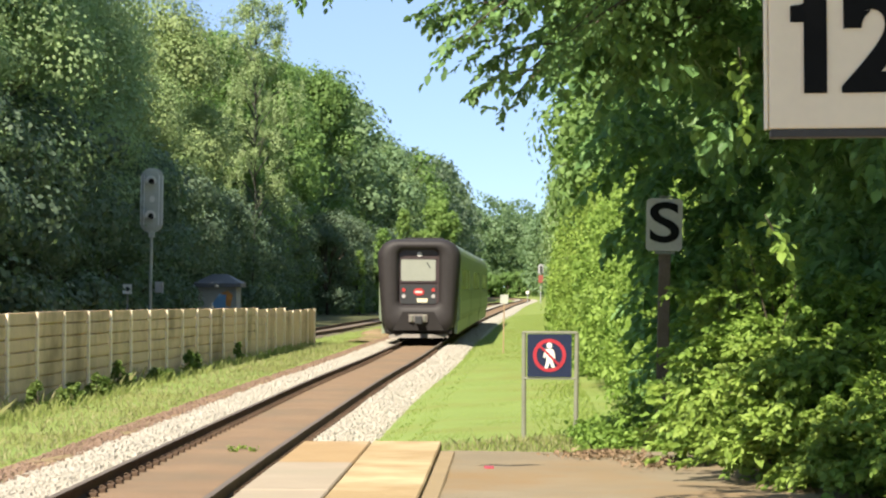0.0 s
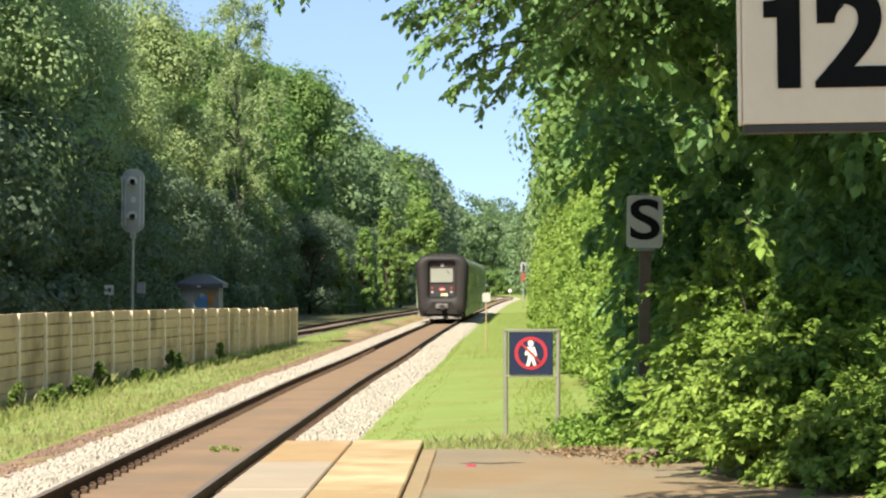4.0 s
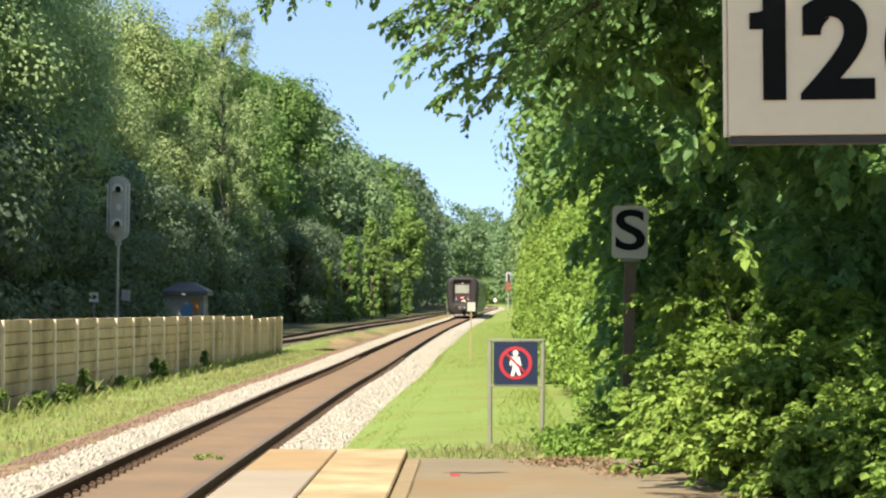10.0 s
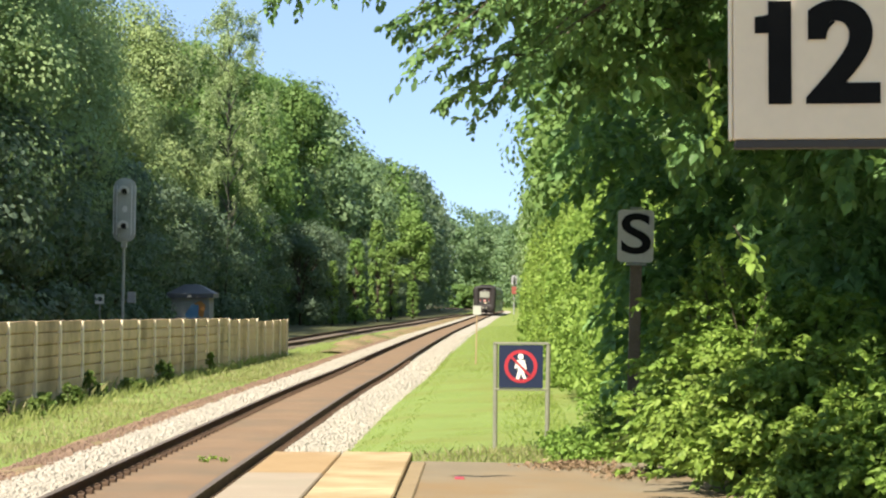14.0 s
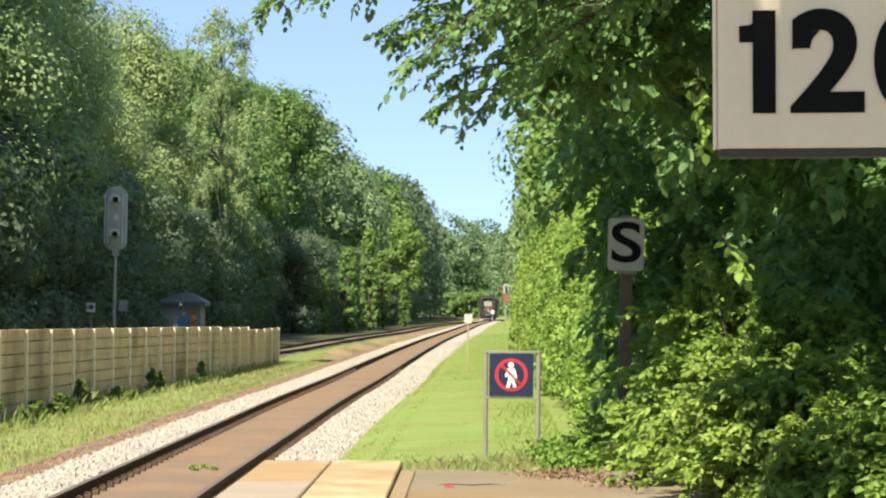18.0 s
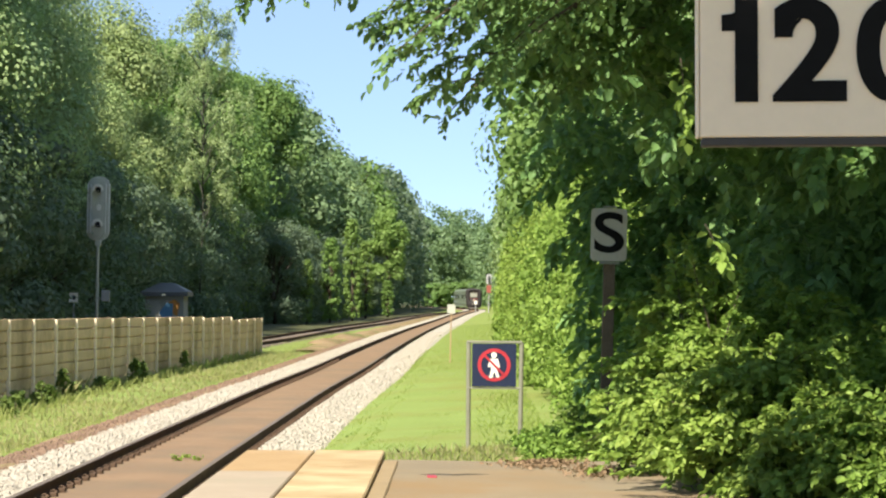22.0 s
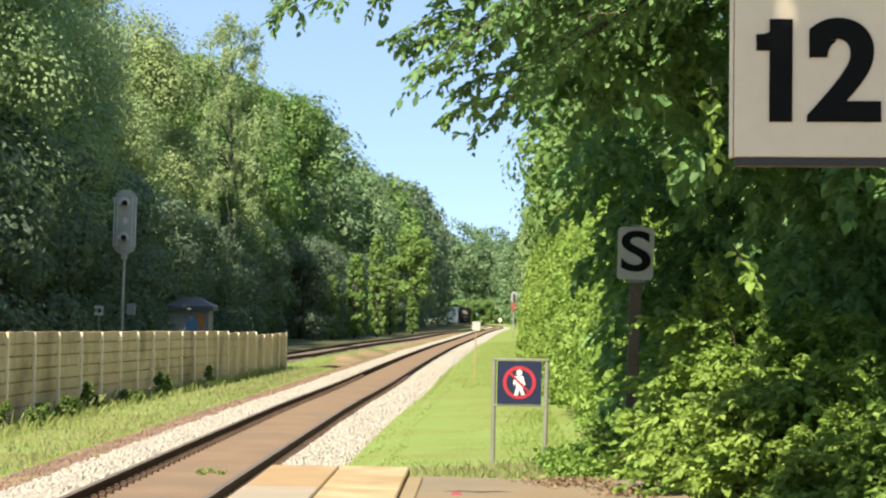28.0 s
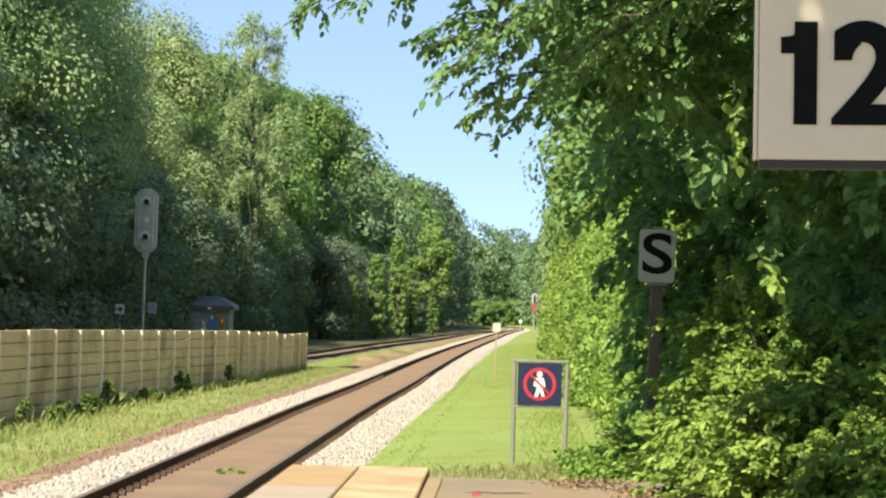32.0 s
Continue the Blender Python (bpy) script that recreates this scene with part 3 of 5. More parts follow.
board_120()
gantry = thing("sign_gantry", "grey steel post and arm that carry the hanging board", "post", pose(1.55, 6.28, DECK - 0.05))
part("upright", Shape().tube([(0, 0, -0.1), (0, 0, 3.75)], [0.05, 0.05], 10), GREYPAINT, gantry)
part("arm", Shape().box(-0.85, 0.05, -0.03, 0.03, 3.68, 3.76, 0.008), GREYPAINT, gantry)

stop = thing("stop_sign", "weathered white board with a black letter on a timber post", "sign", pose(2.33, 28.75, 0.35, 0, 1.0, -3))
part("post", Shape().box(-0.055, 0.075, 0.03, 0.12, -0.2, 2.12, 0.01), OLDWOOD, stop, "dark old timber post")
s_panel = part("panel", Shape().plate(rounded(-0.205, 0.195, 2.12, 2.70, 0.045), 0.0, 0.03), DULLSIGN, stop)
part("bracket", Shape().box(-0.07, 0.08, -0.004, 0.06, 2.705, 2.73, 0.004), GALV, stop)
part("bracket", Shape().box(-0.10, 0.12, -0.004, 0.06, 2.085, 2.115, 0.004), GALV, stop)
words("letter", "S", 0.62, BLACK, s_panel, pose(-0.005, -0.004, 2.41, 90, 0, 0), 0.010, 1.27)

no_entry = thing("prohibition_sign", "navy square sign with a red ring on two steel posts", "sign", pose(1.205, 31.25, 0.30, 0, 0, -4))
for x in (-0.305, 0.315):
    part("post", Shape().tube([(x, 0.03, -0.25), (x + (0.012 if x > 0 else -0.004), 0.03, 1.22 if x < 0 else 1.21)], [0.029, 0.027], 10), SIGNPOST, no_entry)
part("rail", Shape().box(-0.33, 0.335, 0.0, 0.035, 1.205, 1.235, 0.006), SIGNPOST, no_entry)
part("rail", Shape().box(-0.32, 0.33, 0.0, 0.035, 0.655, 0.68, 0.006), SIGNPOST, no_entry)
navy = part("panel", Shape().plate(rounded(-0.265, 0.265, 0.685, 1.20, 0.012), -0.012, 0.012), NAVY, no_entry)
ring = Shape()
o, i_ = disc(0.0, 0.945, 0.198, 0.198, 36), disc(0.0, 0.945, 0.156, 0.156, 36)
ring.add([(x, -0.017, z) for x, z in o] + [(x, -0.017, z) for x, z in i_], [(k, (k + 1) % 36, 36 + (k + 1) % 36, 36 + k) for k in range(36)])
part("ring", ring, RED, navy, "red prohibition ring")
part("symbol", Shape().plate(disc(-0.002, 1.062, 0.033, 0.036, 16), -0.026, -0.0125).plate([(-0.05, 1.02), (0.045, 1.02), (0.06, 0.96), (0.07, 0.915), (0.052, 0.905), (0.035, 0.95), (0.04, 0.87), (0.065, 0.80), (0.03, 0.795), (0.002, 0.865), (-0.02, 0.79), (-0.06, 0.79), (-0.035, 0.89), (-0.04, 0.945), (-0.06, 0.91), (-0.075, 0.93)], -0.026, -0.0125), WHITE, navy, "white symbol")
part("bar", Shape().plate([(-0.122, 1.048), (-0.103, 1.067), (0.122, 0.842), (0.103, 0.823)], -0.030, -0.0265), RED, navy, "red diagonal bar")

marker = thing("marker_post", "small white square plate on a thin rusty post", "track marker", pose(1.78, 83.75, -0.15, 0, 0.8, 0))
part("post", Shape().tube([(0, 0.02, -0.2), (0.0, 0.02, 1.75)], [0.02, 0.02], 8), RUSTPOST, marker)
part("plate", Shape().plate(rounded(-0.13, 0.13, 1.64, 1.93, 0.03), -0.02, 0.0), MARKERPLATE, marker)

far_disc = thing("disc_marker", "small round white marker on a short post", "track marker", pose(11.5, 375, -0.7))
part("post", Shape().tube([(0, 0.03, 0), (0, 0.03, 1.6)], [0.05, 0.05], 8), GREYPAINT, far_disc)
part("disc", Shape().plate(disc(0, 1.75, 0.25, 0.28), -0.02, 0.02), WHITE, far_disc)

# ---- signals ----
def signal_head(t, z, w, h, lamps, m, lit):
    part("back_board", Shape().plate(rounded(-w / 2, w / 2, z, z + h, w * 0.42, 7), 0.05, 0.09), m, t, "rounded grey back board")
    case = part("case", Shape().plate(rounded(-w * 0.3, w * 0.3, z + 0.12, z + h - 0.12, w * 0.2), -0.06, 0.05), m, t)
    for k, lz in enumerate(lamps):
        hood = Shape()
        c = [(math.cos(a_), math.sin(a_)) for a_ in np.linspace(-0.35, 3.5, 12)]
        r = w * 0.17
        hood.loft([[(r * p, -0.06, lz + r * q) for p, q in c], [(r * p, -0.34, lz + r * q - 0.02) for p, q in c]])
        part("hood", hood, WHITE if lit is None else DARKPAINT, case, "pale lamp hood" if lit is None else "")
        if lit is None:
            wide = [(1.45 * r * p, lz + 1.45 * r * q) for p, q in c] + [(0.8 * r * p, lz + 0.8 * r * q) for p, q in c[::-1]]
            part("hood_rim", Shape().plate(wide, -0.36, -0.345), WHITE, case, "pale hood rim")
        part("lamp", Shape().plate(disc(0, lz, r * 0.75, r * 0.75, 16), -0.075, -0.061), lit if lit is not None and k == len(lamps) - 1 else DARKPAINT, case)


sig = thing("railway_signal", "grey railway signal with hooded lamps on a slim pole", "signal", pose(-10.6, 92.5, -0.3, 0, 0.6, 0))
part("pole", Shape().tube([(0, 0.1, -0.2), (0, 0.1, 4.47)], [0.062, 0.052], 10), SIGNALGREY, sig)
signal_head(sig, 4.20, 0.81, 2.28, [6.0, 4.77], SIGNALGREY, None)
part("lens_patch", Shape().plate(disc(0.02, 5.38, 0.09, 0.12, 14), -0.085, -0.061), WHITE, sig, "pale round patch between the lamps")
# pale strips colour in the lit edges of the grey head
for x in (-0.395, -0.28, 0.25, 0.365):
    part("trim", Shape().box(x, x + 0.03, -0.075, -0.061, 4.46, 6.21), SIGNALTRIM, sig)
part("bracket", Shape().box(-0.10, 0.10, 0.0, 0.2, 4.0, 4.21, 0.02), SIGNALGREY, sig)
part("plate", Shape().plate(rounded(-0.98, -0.66, 2.0, 2.34, 0.02), 0.0, 0.03), WHITE, sig, "small white square plate")
part("plate_mark", Shape().plate(disc(-0.81, 2.17, 0.07, 0.08, 12), -0.008, -0.001), DARKPAINT, sig)
part("plate_arm", Shape().box(-0.06, 0.45, 0.05, 0.09, 2.14, 2.18).box(-0.835, -0.785, 0.031, 0.06, 0.0, 2.2), GREYPAINT, sig)
part("junction_box", Shape().box(0.16, 0.45, 0.0, 0.2, 2.05, 2.45, 0.02), GREYPAINT, sig, "grey junction box")

far_sig = thing("railway_signal", "distant signal beside the hedge, a red box standing for its lit lamp", "signal", pose(13.4, 375, -0.45))
part("pole", Shape().tube([(0, 0.1, -0.2), (0, 0.1, 4.2)], [0.09, 0.09], 8), GREYPAINT, far_sig)
signal_head(far_sig, 4.1, 0.8, 1.5, [5.2, 4.85, 4.5], GREYPAINT, DARKPAINT)
# the box's red stands for the glow of the lowest lamp
part("lamplight_box", Shape().box(-0.35, 0.35, -0.1, 0.1, 2.9, 4.0, 0.03), DULLRED, far_sig, "lower box coloured for the red lamplight")

# ---- equipment hut ----
hut = thing("equipment_hut", "small grey equipment hut with a hipped roof and graffiti", "hut", pose(-10.95, 125.0, -0.35, 0, 0, -3))
hut_wall = part("wall", Shape().box(-0.92, 0.92, -0.8, 0.8, 0, 2.3, 0.02), HUTWALL, hut)
rf = Shape()
rf.loft([[(-1.14, -1.02, 2.26), (1.14, -1.02, 2.26), (1.14, 1.02, 2.26), (-1.14, 1.02, 2.26)], [(-1.14, -1.02, 2.46), (1.14, -1.02, 2.46), (1.14, 1.02, 2.46), (-1.14, 1.02, 2.46)], [(-0.35, -0.1, 2.9), (0.35, -0.1, 2.9), (0.35, 0.1, 2.9), (-0.35, 0.1, 2.9)]], 0, True)
part("roof", rf, HUTROOF, hut, "slate-grey hipped roof")
part("vent", Shape().box(-0.1, 0.1, -1.03, -0.99, 2.28, 2.36), WHITE, hut)
part("graffiti", Shape().plate([(-0.25, 1.45), (0.1, 1.95), (0.42, 1.9), (0.38, 1.2), (0.05, 1.1)], -0.808, -0.802), BLUEGRAF, hut_wall, "blue graffiti")
part("graffiti", Shape().plate([(0.2, 1.98), (0.5, 2.12), (0.75, 1.9), (0.62, 1.3), (0.45, 1.4)], -0.806, -0.801), ORANGEGRAF, hut_wall, "orange graffiti")

# ---- train ----
CAR = 19.6


def section(hw, z0, z1, r_top, r_low, y, n=7):
    """A rounded car section, as a ring of points at y."""
    pts = []
    for sx, cz_, r, a0 in ((1, z1 - r_top, r_top, 0), (-1, z1 - r_top, r_top, 90), (-1, z0 + r_low, r_low, 180), (1, z0 + r_low, r_low, 270)):
        for k in range(n):
            t = radians(a0 + 90 * k / (n - 1))
            pts.append((sx * (hw - r) + r * math.cos(t), y, cz_ + r * math.sin(t)))
    return pts


def train_car(name, label, tail):
    """A car whose rear end lies at y = 0; the tail car has the rubber-ringed cab at that end."""
    t = thing(name, label, "train", group="cars of the train")
    y0 = 0.75 if tail else 0.15
    body = Shape().loft([section(1.5, 0.72, 3.83, 0.75, 0.2, y0), section(1.5, 0.72, 3.83, 0.75, 0.2, CAR - 0.15)], 0, True)
    part("body", body, ALU, t, smooth=False)
    for ya, yb in ((5.0, 8.5), (11.0, 15.0)):
        part("roof_unit", Shape().box(-0.75, 0.75, ya, yb, 3.7, 3.96, 0.08), UNDER, t)
    part("underframe", Shape().box(-1.2, 1.2, y0 + 0.4, CAR - 0.5, 0.42, 0.8, 0.03), UNDER, t)
    for sx in (-1, 1):
        part("skirt", Shape().box(*sorted((sx * 1.30, sx * 1.42)), y0 + 0.3, CAR - 0.6, 0.3, 0.85, 0.02), CARGREY, t)
        a, b = sorted((sx * 1.497, sx * 1.507))
        for k in range(7):
            yy = 3.6 + 1.95 * k
            part("window", Shape().box(a, b, yy, yy + 1.45, 1.95, 2.75, 0.003), GLASS, t)
        for yy in (1.7, CAR - 2.4):
            part("door", Shape().box(*sorted((sx * 1.495, sx * 1.512)), yy, yy + 1.2, 0.75, 3.0, 0.004), CARGREY, t)
        part("stripe", Shape().box(*sorted((sx * 1.496, sx * 1.509)), y0 + 0.3, CAR - 0.4, 1.02, 1.5, 0.002), CARGREY, t, "paler lower side panel")
    for yb in (2.9, CAR - 2.9):
        for dy in (-1.1, 1.1):
            w = Shape()
            for sx in (-0.72, 0.72):
                w.loft([[(sx + d, yb + dy + r * math.cos(6.28319 * k / 20), 0.45 + r * math.sin(6.28319 * k / 20)) for k in range(20)] for d, r in ((-0.06, 0.3), (-0.06, 0.45), (0.06, 0.45), (0.06, 0.3))], 0, True)
            w.tube([(-0.7, yb + dy, 0.45), (0.7, yb + dy, 0.45)], [0.08, 0.08], 10)
            part("wheelset", w, UNDER, t)
        part("bogie_frame", Shape().box(-1.1, -0.95, yb - 1.7, yb + 1.7, 0.35, 0.62, 0.03).box(0.95, 1.1, yb - 1.7, yb + 1.7, 0.35, 0.62, 0.03), UNDER, t)
    part("gangway", Shape().loft([section(1.48, 0.7, 3.8, 0.72, 0.2, CAR - 0.2), section(1.48, 0.7, 3.8, 0.72, 0.2, CAR + 0.1)], 0, True), RUBBER, t, "black rubber gangway")
    if not tail:
        return t
    hole = lambda d, y: [(x, y, z) for x, _, z in section(0.74 + d, 1.36 - d, 3.42 + d * 0.6, 0.22 + d * 0.6, 0.22 + d * 0.6, 0)]
    lean = lambda ring_: [(x * (1 - 0.16 * max(0.0, (1.5 - z) / 1.1)), y, z) for x, y, z in ring_]
    ring = Shape().loft([lean(section(1.50, 0.55, 3.83, 0.68, 0.35, 0.80)), lean(section(1.55, 0.42, 3.82, 0.70, 0.35, 0.55)), lean(section(1.52, 0.38, 3.81, 0.68, 0.35, 0.28)), lean(section(1.42, 0.44, 3.73, 0.62, 0.35, 0.09)),
                         lean(section(1.26, 0.72, 3.64, 0.52, 0.4, 0.0)), hole(0.16, 0.02), hole(0.06, 0.09), hole(0.0, 0.22), hole(-0.02, 0.5)], 0, False)
    part("rubber_ring", ring, RUBBER, t, "bulging black rubber end ring", smooth=True)
    cab = part("cab_panel", Shape().plate(rounded(-0.76, 0.76, 1.3, 3.45, 0.1), 0.46, 0.52), PANEL, t, "dark recessed cab front", at=pose(0, -0.17, 0))
    part("windscreen", Shape().plate(rounded(-0.66, 0.62, 2.27, 3.06, 0.05), 0.43, 0.459), SCREEN, cab, "pale reflecting windscreen")
    part("windscreen_frame", Shape().plate(rounded(-0.70, 0.66, 3.07, 3.13, 0.02), 0.42, 0.459).plate(rounded(-0.70, 0.66, 2.2, 2.26, 0.02), 0.42, 0.459), PANEL, cab)
    part("wiper", Shape().tube([(0.3, 0.425, 2.95), (0.42, 0.42, 2.75)], [0.02, 0.02], 6), DARKPAINT, cab)
    part("top_lamp", Shape().plate(disc(0.02, 3.25, 0.1, 0.1), 0.43, 0.459), LENS, cab)
    lights = part("light_panel", Shape().plate(rounded(-0.68, 0.64, 1.42, 2.12, 0.08), 0.43, 0.459), DARKPAINT, t, "dark lamp panel", at=pose(0, -0.17, 0))
    for x in (-0.56, 0.54):
        part("tail_lamp", Shape().plate(disc(x, 1.93, 0.07, 0.07), 0.41, 0.429), LAMPRED, lights, "lit red tail lamp")
        part("headlamp", Shape().plate(disc(x, 1.70, 0.07, 0.07), 0.41, 0.429), LENS, lights, "pale headlamp")
    part("badge", Shape().plate(disc(0.0, 1.86, 0.20, 0.14), 0.41, 0.429), REDLOGO, lights, "plain red oval badge")
    part("badge_bar", Shape().plate(rounded(-0.13, 0.13, 1.83, 1.89, 0.02), 0.400, 0.409), WHITE, lights)
    for k in range(4):
        part("plate_bar", Shape().plate(rounded(-0.06 + 0.1 * k, 0.02 + 0.1 * k, 1.47, 1.62, 0.02), 0.41, 0.429), PLATEYEL, lights, "pale bar of a number plate")
    # no hollow is cut: a flat black plate stands for its shade
    part("coupler_shade_plate", Shape().plate([(-0.58, 1.13), (0.58, 1.13), (0.72, 0.85), (0.95, 0.44), (-0.95, 0.44), (-0.72, 0.85)], -0.02, 0.12), UNDER, t, "black plate standing for the shaded hollow round the coupling")
    part("coupler_box", Shape().box(-0.36, 0.34, -0.10, 0.1, 0.74, 1.03, 0.03), PLOWGREY, t)
    for x in (-0.27, 0.19):
        part("coupler_guide", Shape().box(x, x + 0.07, -0.16, -0.1, 0.76, 1.0, 0.02), GALV, t)
    part("coupler", Shape().tube([(0.02, -0.35, 0.82), (0.02, 0.1, 0.86)], [0.13, 0.16], 10).box(-0.12, 0.16, -0.42, -0.3, 0.68, 0.98, 0.03), DARKPAINT, t, "dark coupling hook")
    plow = Shape().loft([[(-1.1, 0.25, 0.16), (-0.5, 0.02, 0.16), (0.5, 0.02, 0.16), (1.1, 0.25, 0.16), (1.1, 0.5, 0.16), (-1.1, 0.5, 0.16)], [(-1.1, 0.3, 0.3), (-0.5, 0.08, 0.3), (0.5, 0.08, 0.3), (1.1, 0.3, 0.3), (1.1, 0.5, 0.3), (-1.1, 0.5, 0.3)]], 0, True)
    part("plough", plow, PLOWGREY, t, "dusty grey snow plough")
    part("underbody", Shape().box(-1.25, 1.25, 0.2, 1.2, 0.3, 0.8, 0.08), UNDER, t)
    return t


car_tail = train_car("train_car", "dark rubber-ringed tail car of a grey train, tail lamps lit", True)
car_mid = train_car("train_car", "grey middle car of the train with dark windows", False)
car_head = train_car("train_car", "grey leading car of the train with dark windows", False)

# ---- foliage ----
def leaves_at(p, along, nrm, size, near):
    """Leaf blades at p, each pointing along, folded a little about its rib; near ones have a rounder outline."""
    side = np.cross(nrm, along)
    s = np.asarray(size)[:, None]
    fold = nrm * s * 0.12
    count = len(p)
    if near:
        v = np.stack([p - along * s * 0.5, p - along * s * 0.18 + side * s * 0.34 + fold, p + along * s * 0.2 + side * s * 0.29 + fold, p + along * s * 0.55 - fold * 0.6,
                      p + along * s * 0.2 - side * s * 0.29 + fold, p - along * s * 0.18 - side * s * 0.34 + fold], 1).reshape(-1, 3)
        b = np.arange(count)[:, None] * 6
        f = np.concatenate([b + np.array([[0, 3, 2, 1]]), b + np.array([[0, 5, 4, 3]])], 1).reshape(-1, 4)
    else:
        v = np.stack([p - along * s * 0.5, p + side * s * 0.34 + fold, p + along * s * 0.5, p - side * s * 0.34 + fold], 1).reshape(-1, 3)
        f = np.arange(count * 4).reshape(-1, 4)
    return v, f


def unit(a):
    return a / (np.linalg.norm(a, axis=-1, keepdims=True) + 1e-9)


def bough(path, twigs, per_twig, length, size, rs, droop=0.35, start=0.1, rise=0.0, tilt=0.35):
    """The leaves of one bough: twigs set alternately along its path, each with leaves in two rows."""
    path = np.asarray([tuple(q) for q in path], float)
    t = np.clip(np.linspace(start, 1.0, twigs) + 0.02 * rs.randn(twigs), 0, 1)
    at = t * (len(path) - 1)
    k = np.minimum(at.astype(int), len(path) - 2)
    fwd = unit(path[k + 1] - path[k])
    base = path[k] + (path[k + 1] - path[k]) * (at - k)[:, None]
    out = unit(np.cross(fwd, [0, 0, 1.0])) * np.where(np.arange(twigs) % 2, 1.0, -1.0)[:, None]
    tw = unit(0.6 * fwd + 0.75 * out * (1 - 0.6 * t)[:, None] + 0.28 * rs.randn(twigs, 3) + np.array([0, 0, rise]))
    l = length * (1 - 0.55 * t) * (0.65 + 0.7 * rs.rand(twigs))
    f = ((np.arange(per_twig) + 0.6) / per_twig)[None, :, None]
    p = base[:, None] + tw[:, None] * l[:, None, None] * f - np.array([0, 0, 1.0]) * droop * l[:, None, None] * f ** 2
    d = unit(tw[:, None] - np.array([0, 0, 2.0]) * droop * f)
    row = unit(np.cross(d, [0, 0, 1.0])) * np.where(np.arange(per_twig) % 2, 1.0, -1.0)[None, :, None]
    along = unit(0.65 * d + 0.6 * row * (1 - 0.5 * f) + 0.25 * rs.randn(*p.shape) - np.array([0, 0, 0.12]))
    nrm = np.array([0, 0, 1.0]) + tilt * rs.randn(*p.shape)
    nrm = unit(nrm - along * (nrm * along).sum(-1, keepdims=True))
    p = p + along * (size * 0.45)
    n = twigs * per_twig
    return leaves_at(p.reshape(n, 3), along.reshape(n, 3), nrm.reshape(n, 3), size * (0.6 + 0.75 * rs.rand(n)), True)


def spray(centres, radii, count, size, rs, near=False, droop=0.0, flat=0.35, hollow=0.45, rough=0.55):
    """Leaves scattered through clumps: vertices and faces of many small leaf blades."""
    centres, radii = np.asarray(centres, float), np.asarray(radii, float)
    if radii.ndim == 1:
        radii = np.repeat(radii[:, None], 3, 1)
    k = rs.randint(0, len(centres), count)
    d = rs.randn(count, 3)
    d /= np.linalg.norm(d, axis=1)[:, None]
    r = hollow + (1 - hollow) * rs.rand(count) ** 0.7
    p = centres[k] + d * r[:, None] * radii[k] * (1 + 0.18 * rs.randn(count))[:, None]
    nrm = d * (1 - flat) + np.array([0, 0, 1.0]) * flat + rough * rs.randn(count, 3)
    nrm /= np.linalg.norm(nrm, axis=1)[:, None]
    along = np.cross(nrm, rs.randn(count, 3))
    along[:, 2] -= droop
    along -= nrm * (along * nrm).sum(1)[:, None]
    along /= np.linalg.norm(along, axis=1)[:, None] + 1e-9
    side = np.cross(nrm, along)
    return leaves_at(p, along, nrm, size * (0.65 + 0.7 * rs.rand(count)), near)


def leaf_mesh(name, pieces, m):
    vs, fs, k = [], [], 0
    for v, f in pieces:
        vs.append(v)
        fs.append(f + k)
        k += len(v)
    v, f = np.concatenate(vs), np.concatenate(fs)
    me = bpy.data.meshes.new(name)
    me.vertices.add(len(v))
    me.vertices.foreach_set("co", v.astype(np.float32).ravel())
    me.loops.add(f.size)
    me.loops.foreach_set("vertex_index", f.astype(np.int32).ravel())
    me.polygons.add(len(f))
    me.polygons.foreach_set("loop_start", np.arange(0, f.size, 4, dtype=np.int32))
    me.polygons.foreach_set("loop_total", np.full(len(f), 4, dtype=np.int32))
    me.materials.append(m)
    me.update(calc_edges=True)
    return me


def wander(p, q, rs, n=6, sag=0.0, wob=0.12):
    p, q = Vector(p), Vector(q)
    l = (q - p).length
    return [p.lerp(q, t) + Vector(rs.randn(3)) * wob * l * 0.3 * math.sin(3.1416 * t) + Vector((0, 0, sag * l * math.sin(3.1416 * t))) for t in np.linspace(0, 1, n)]


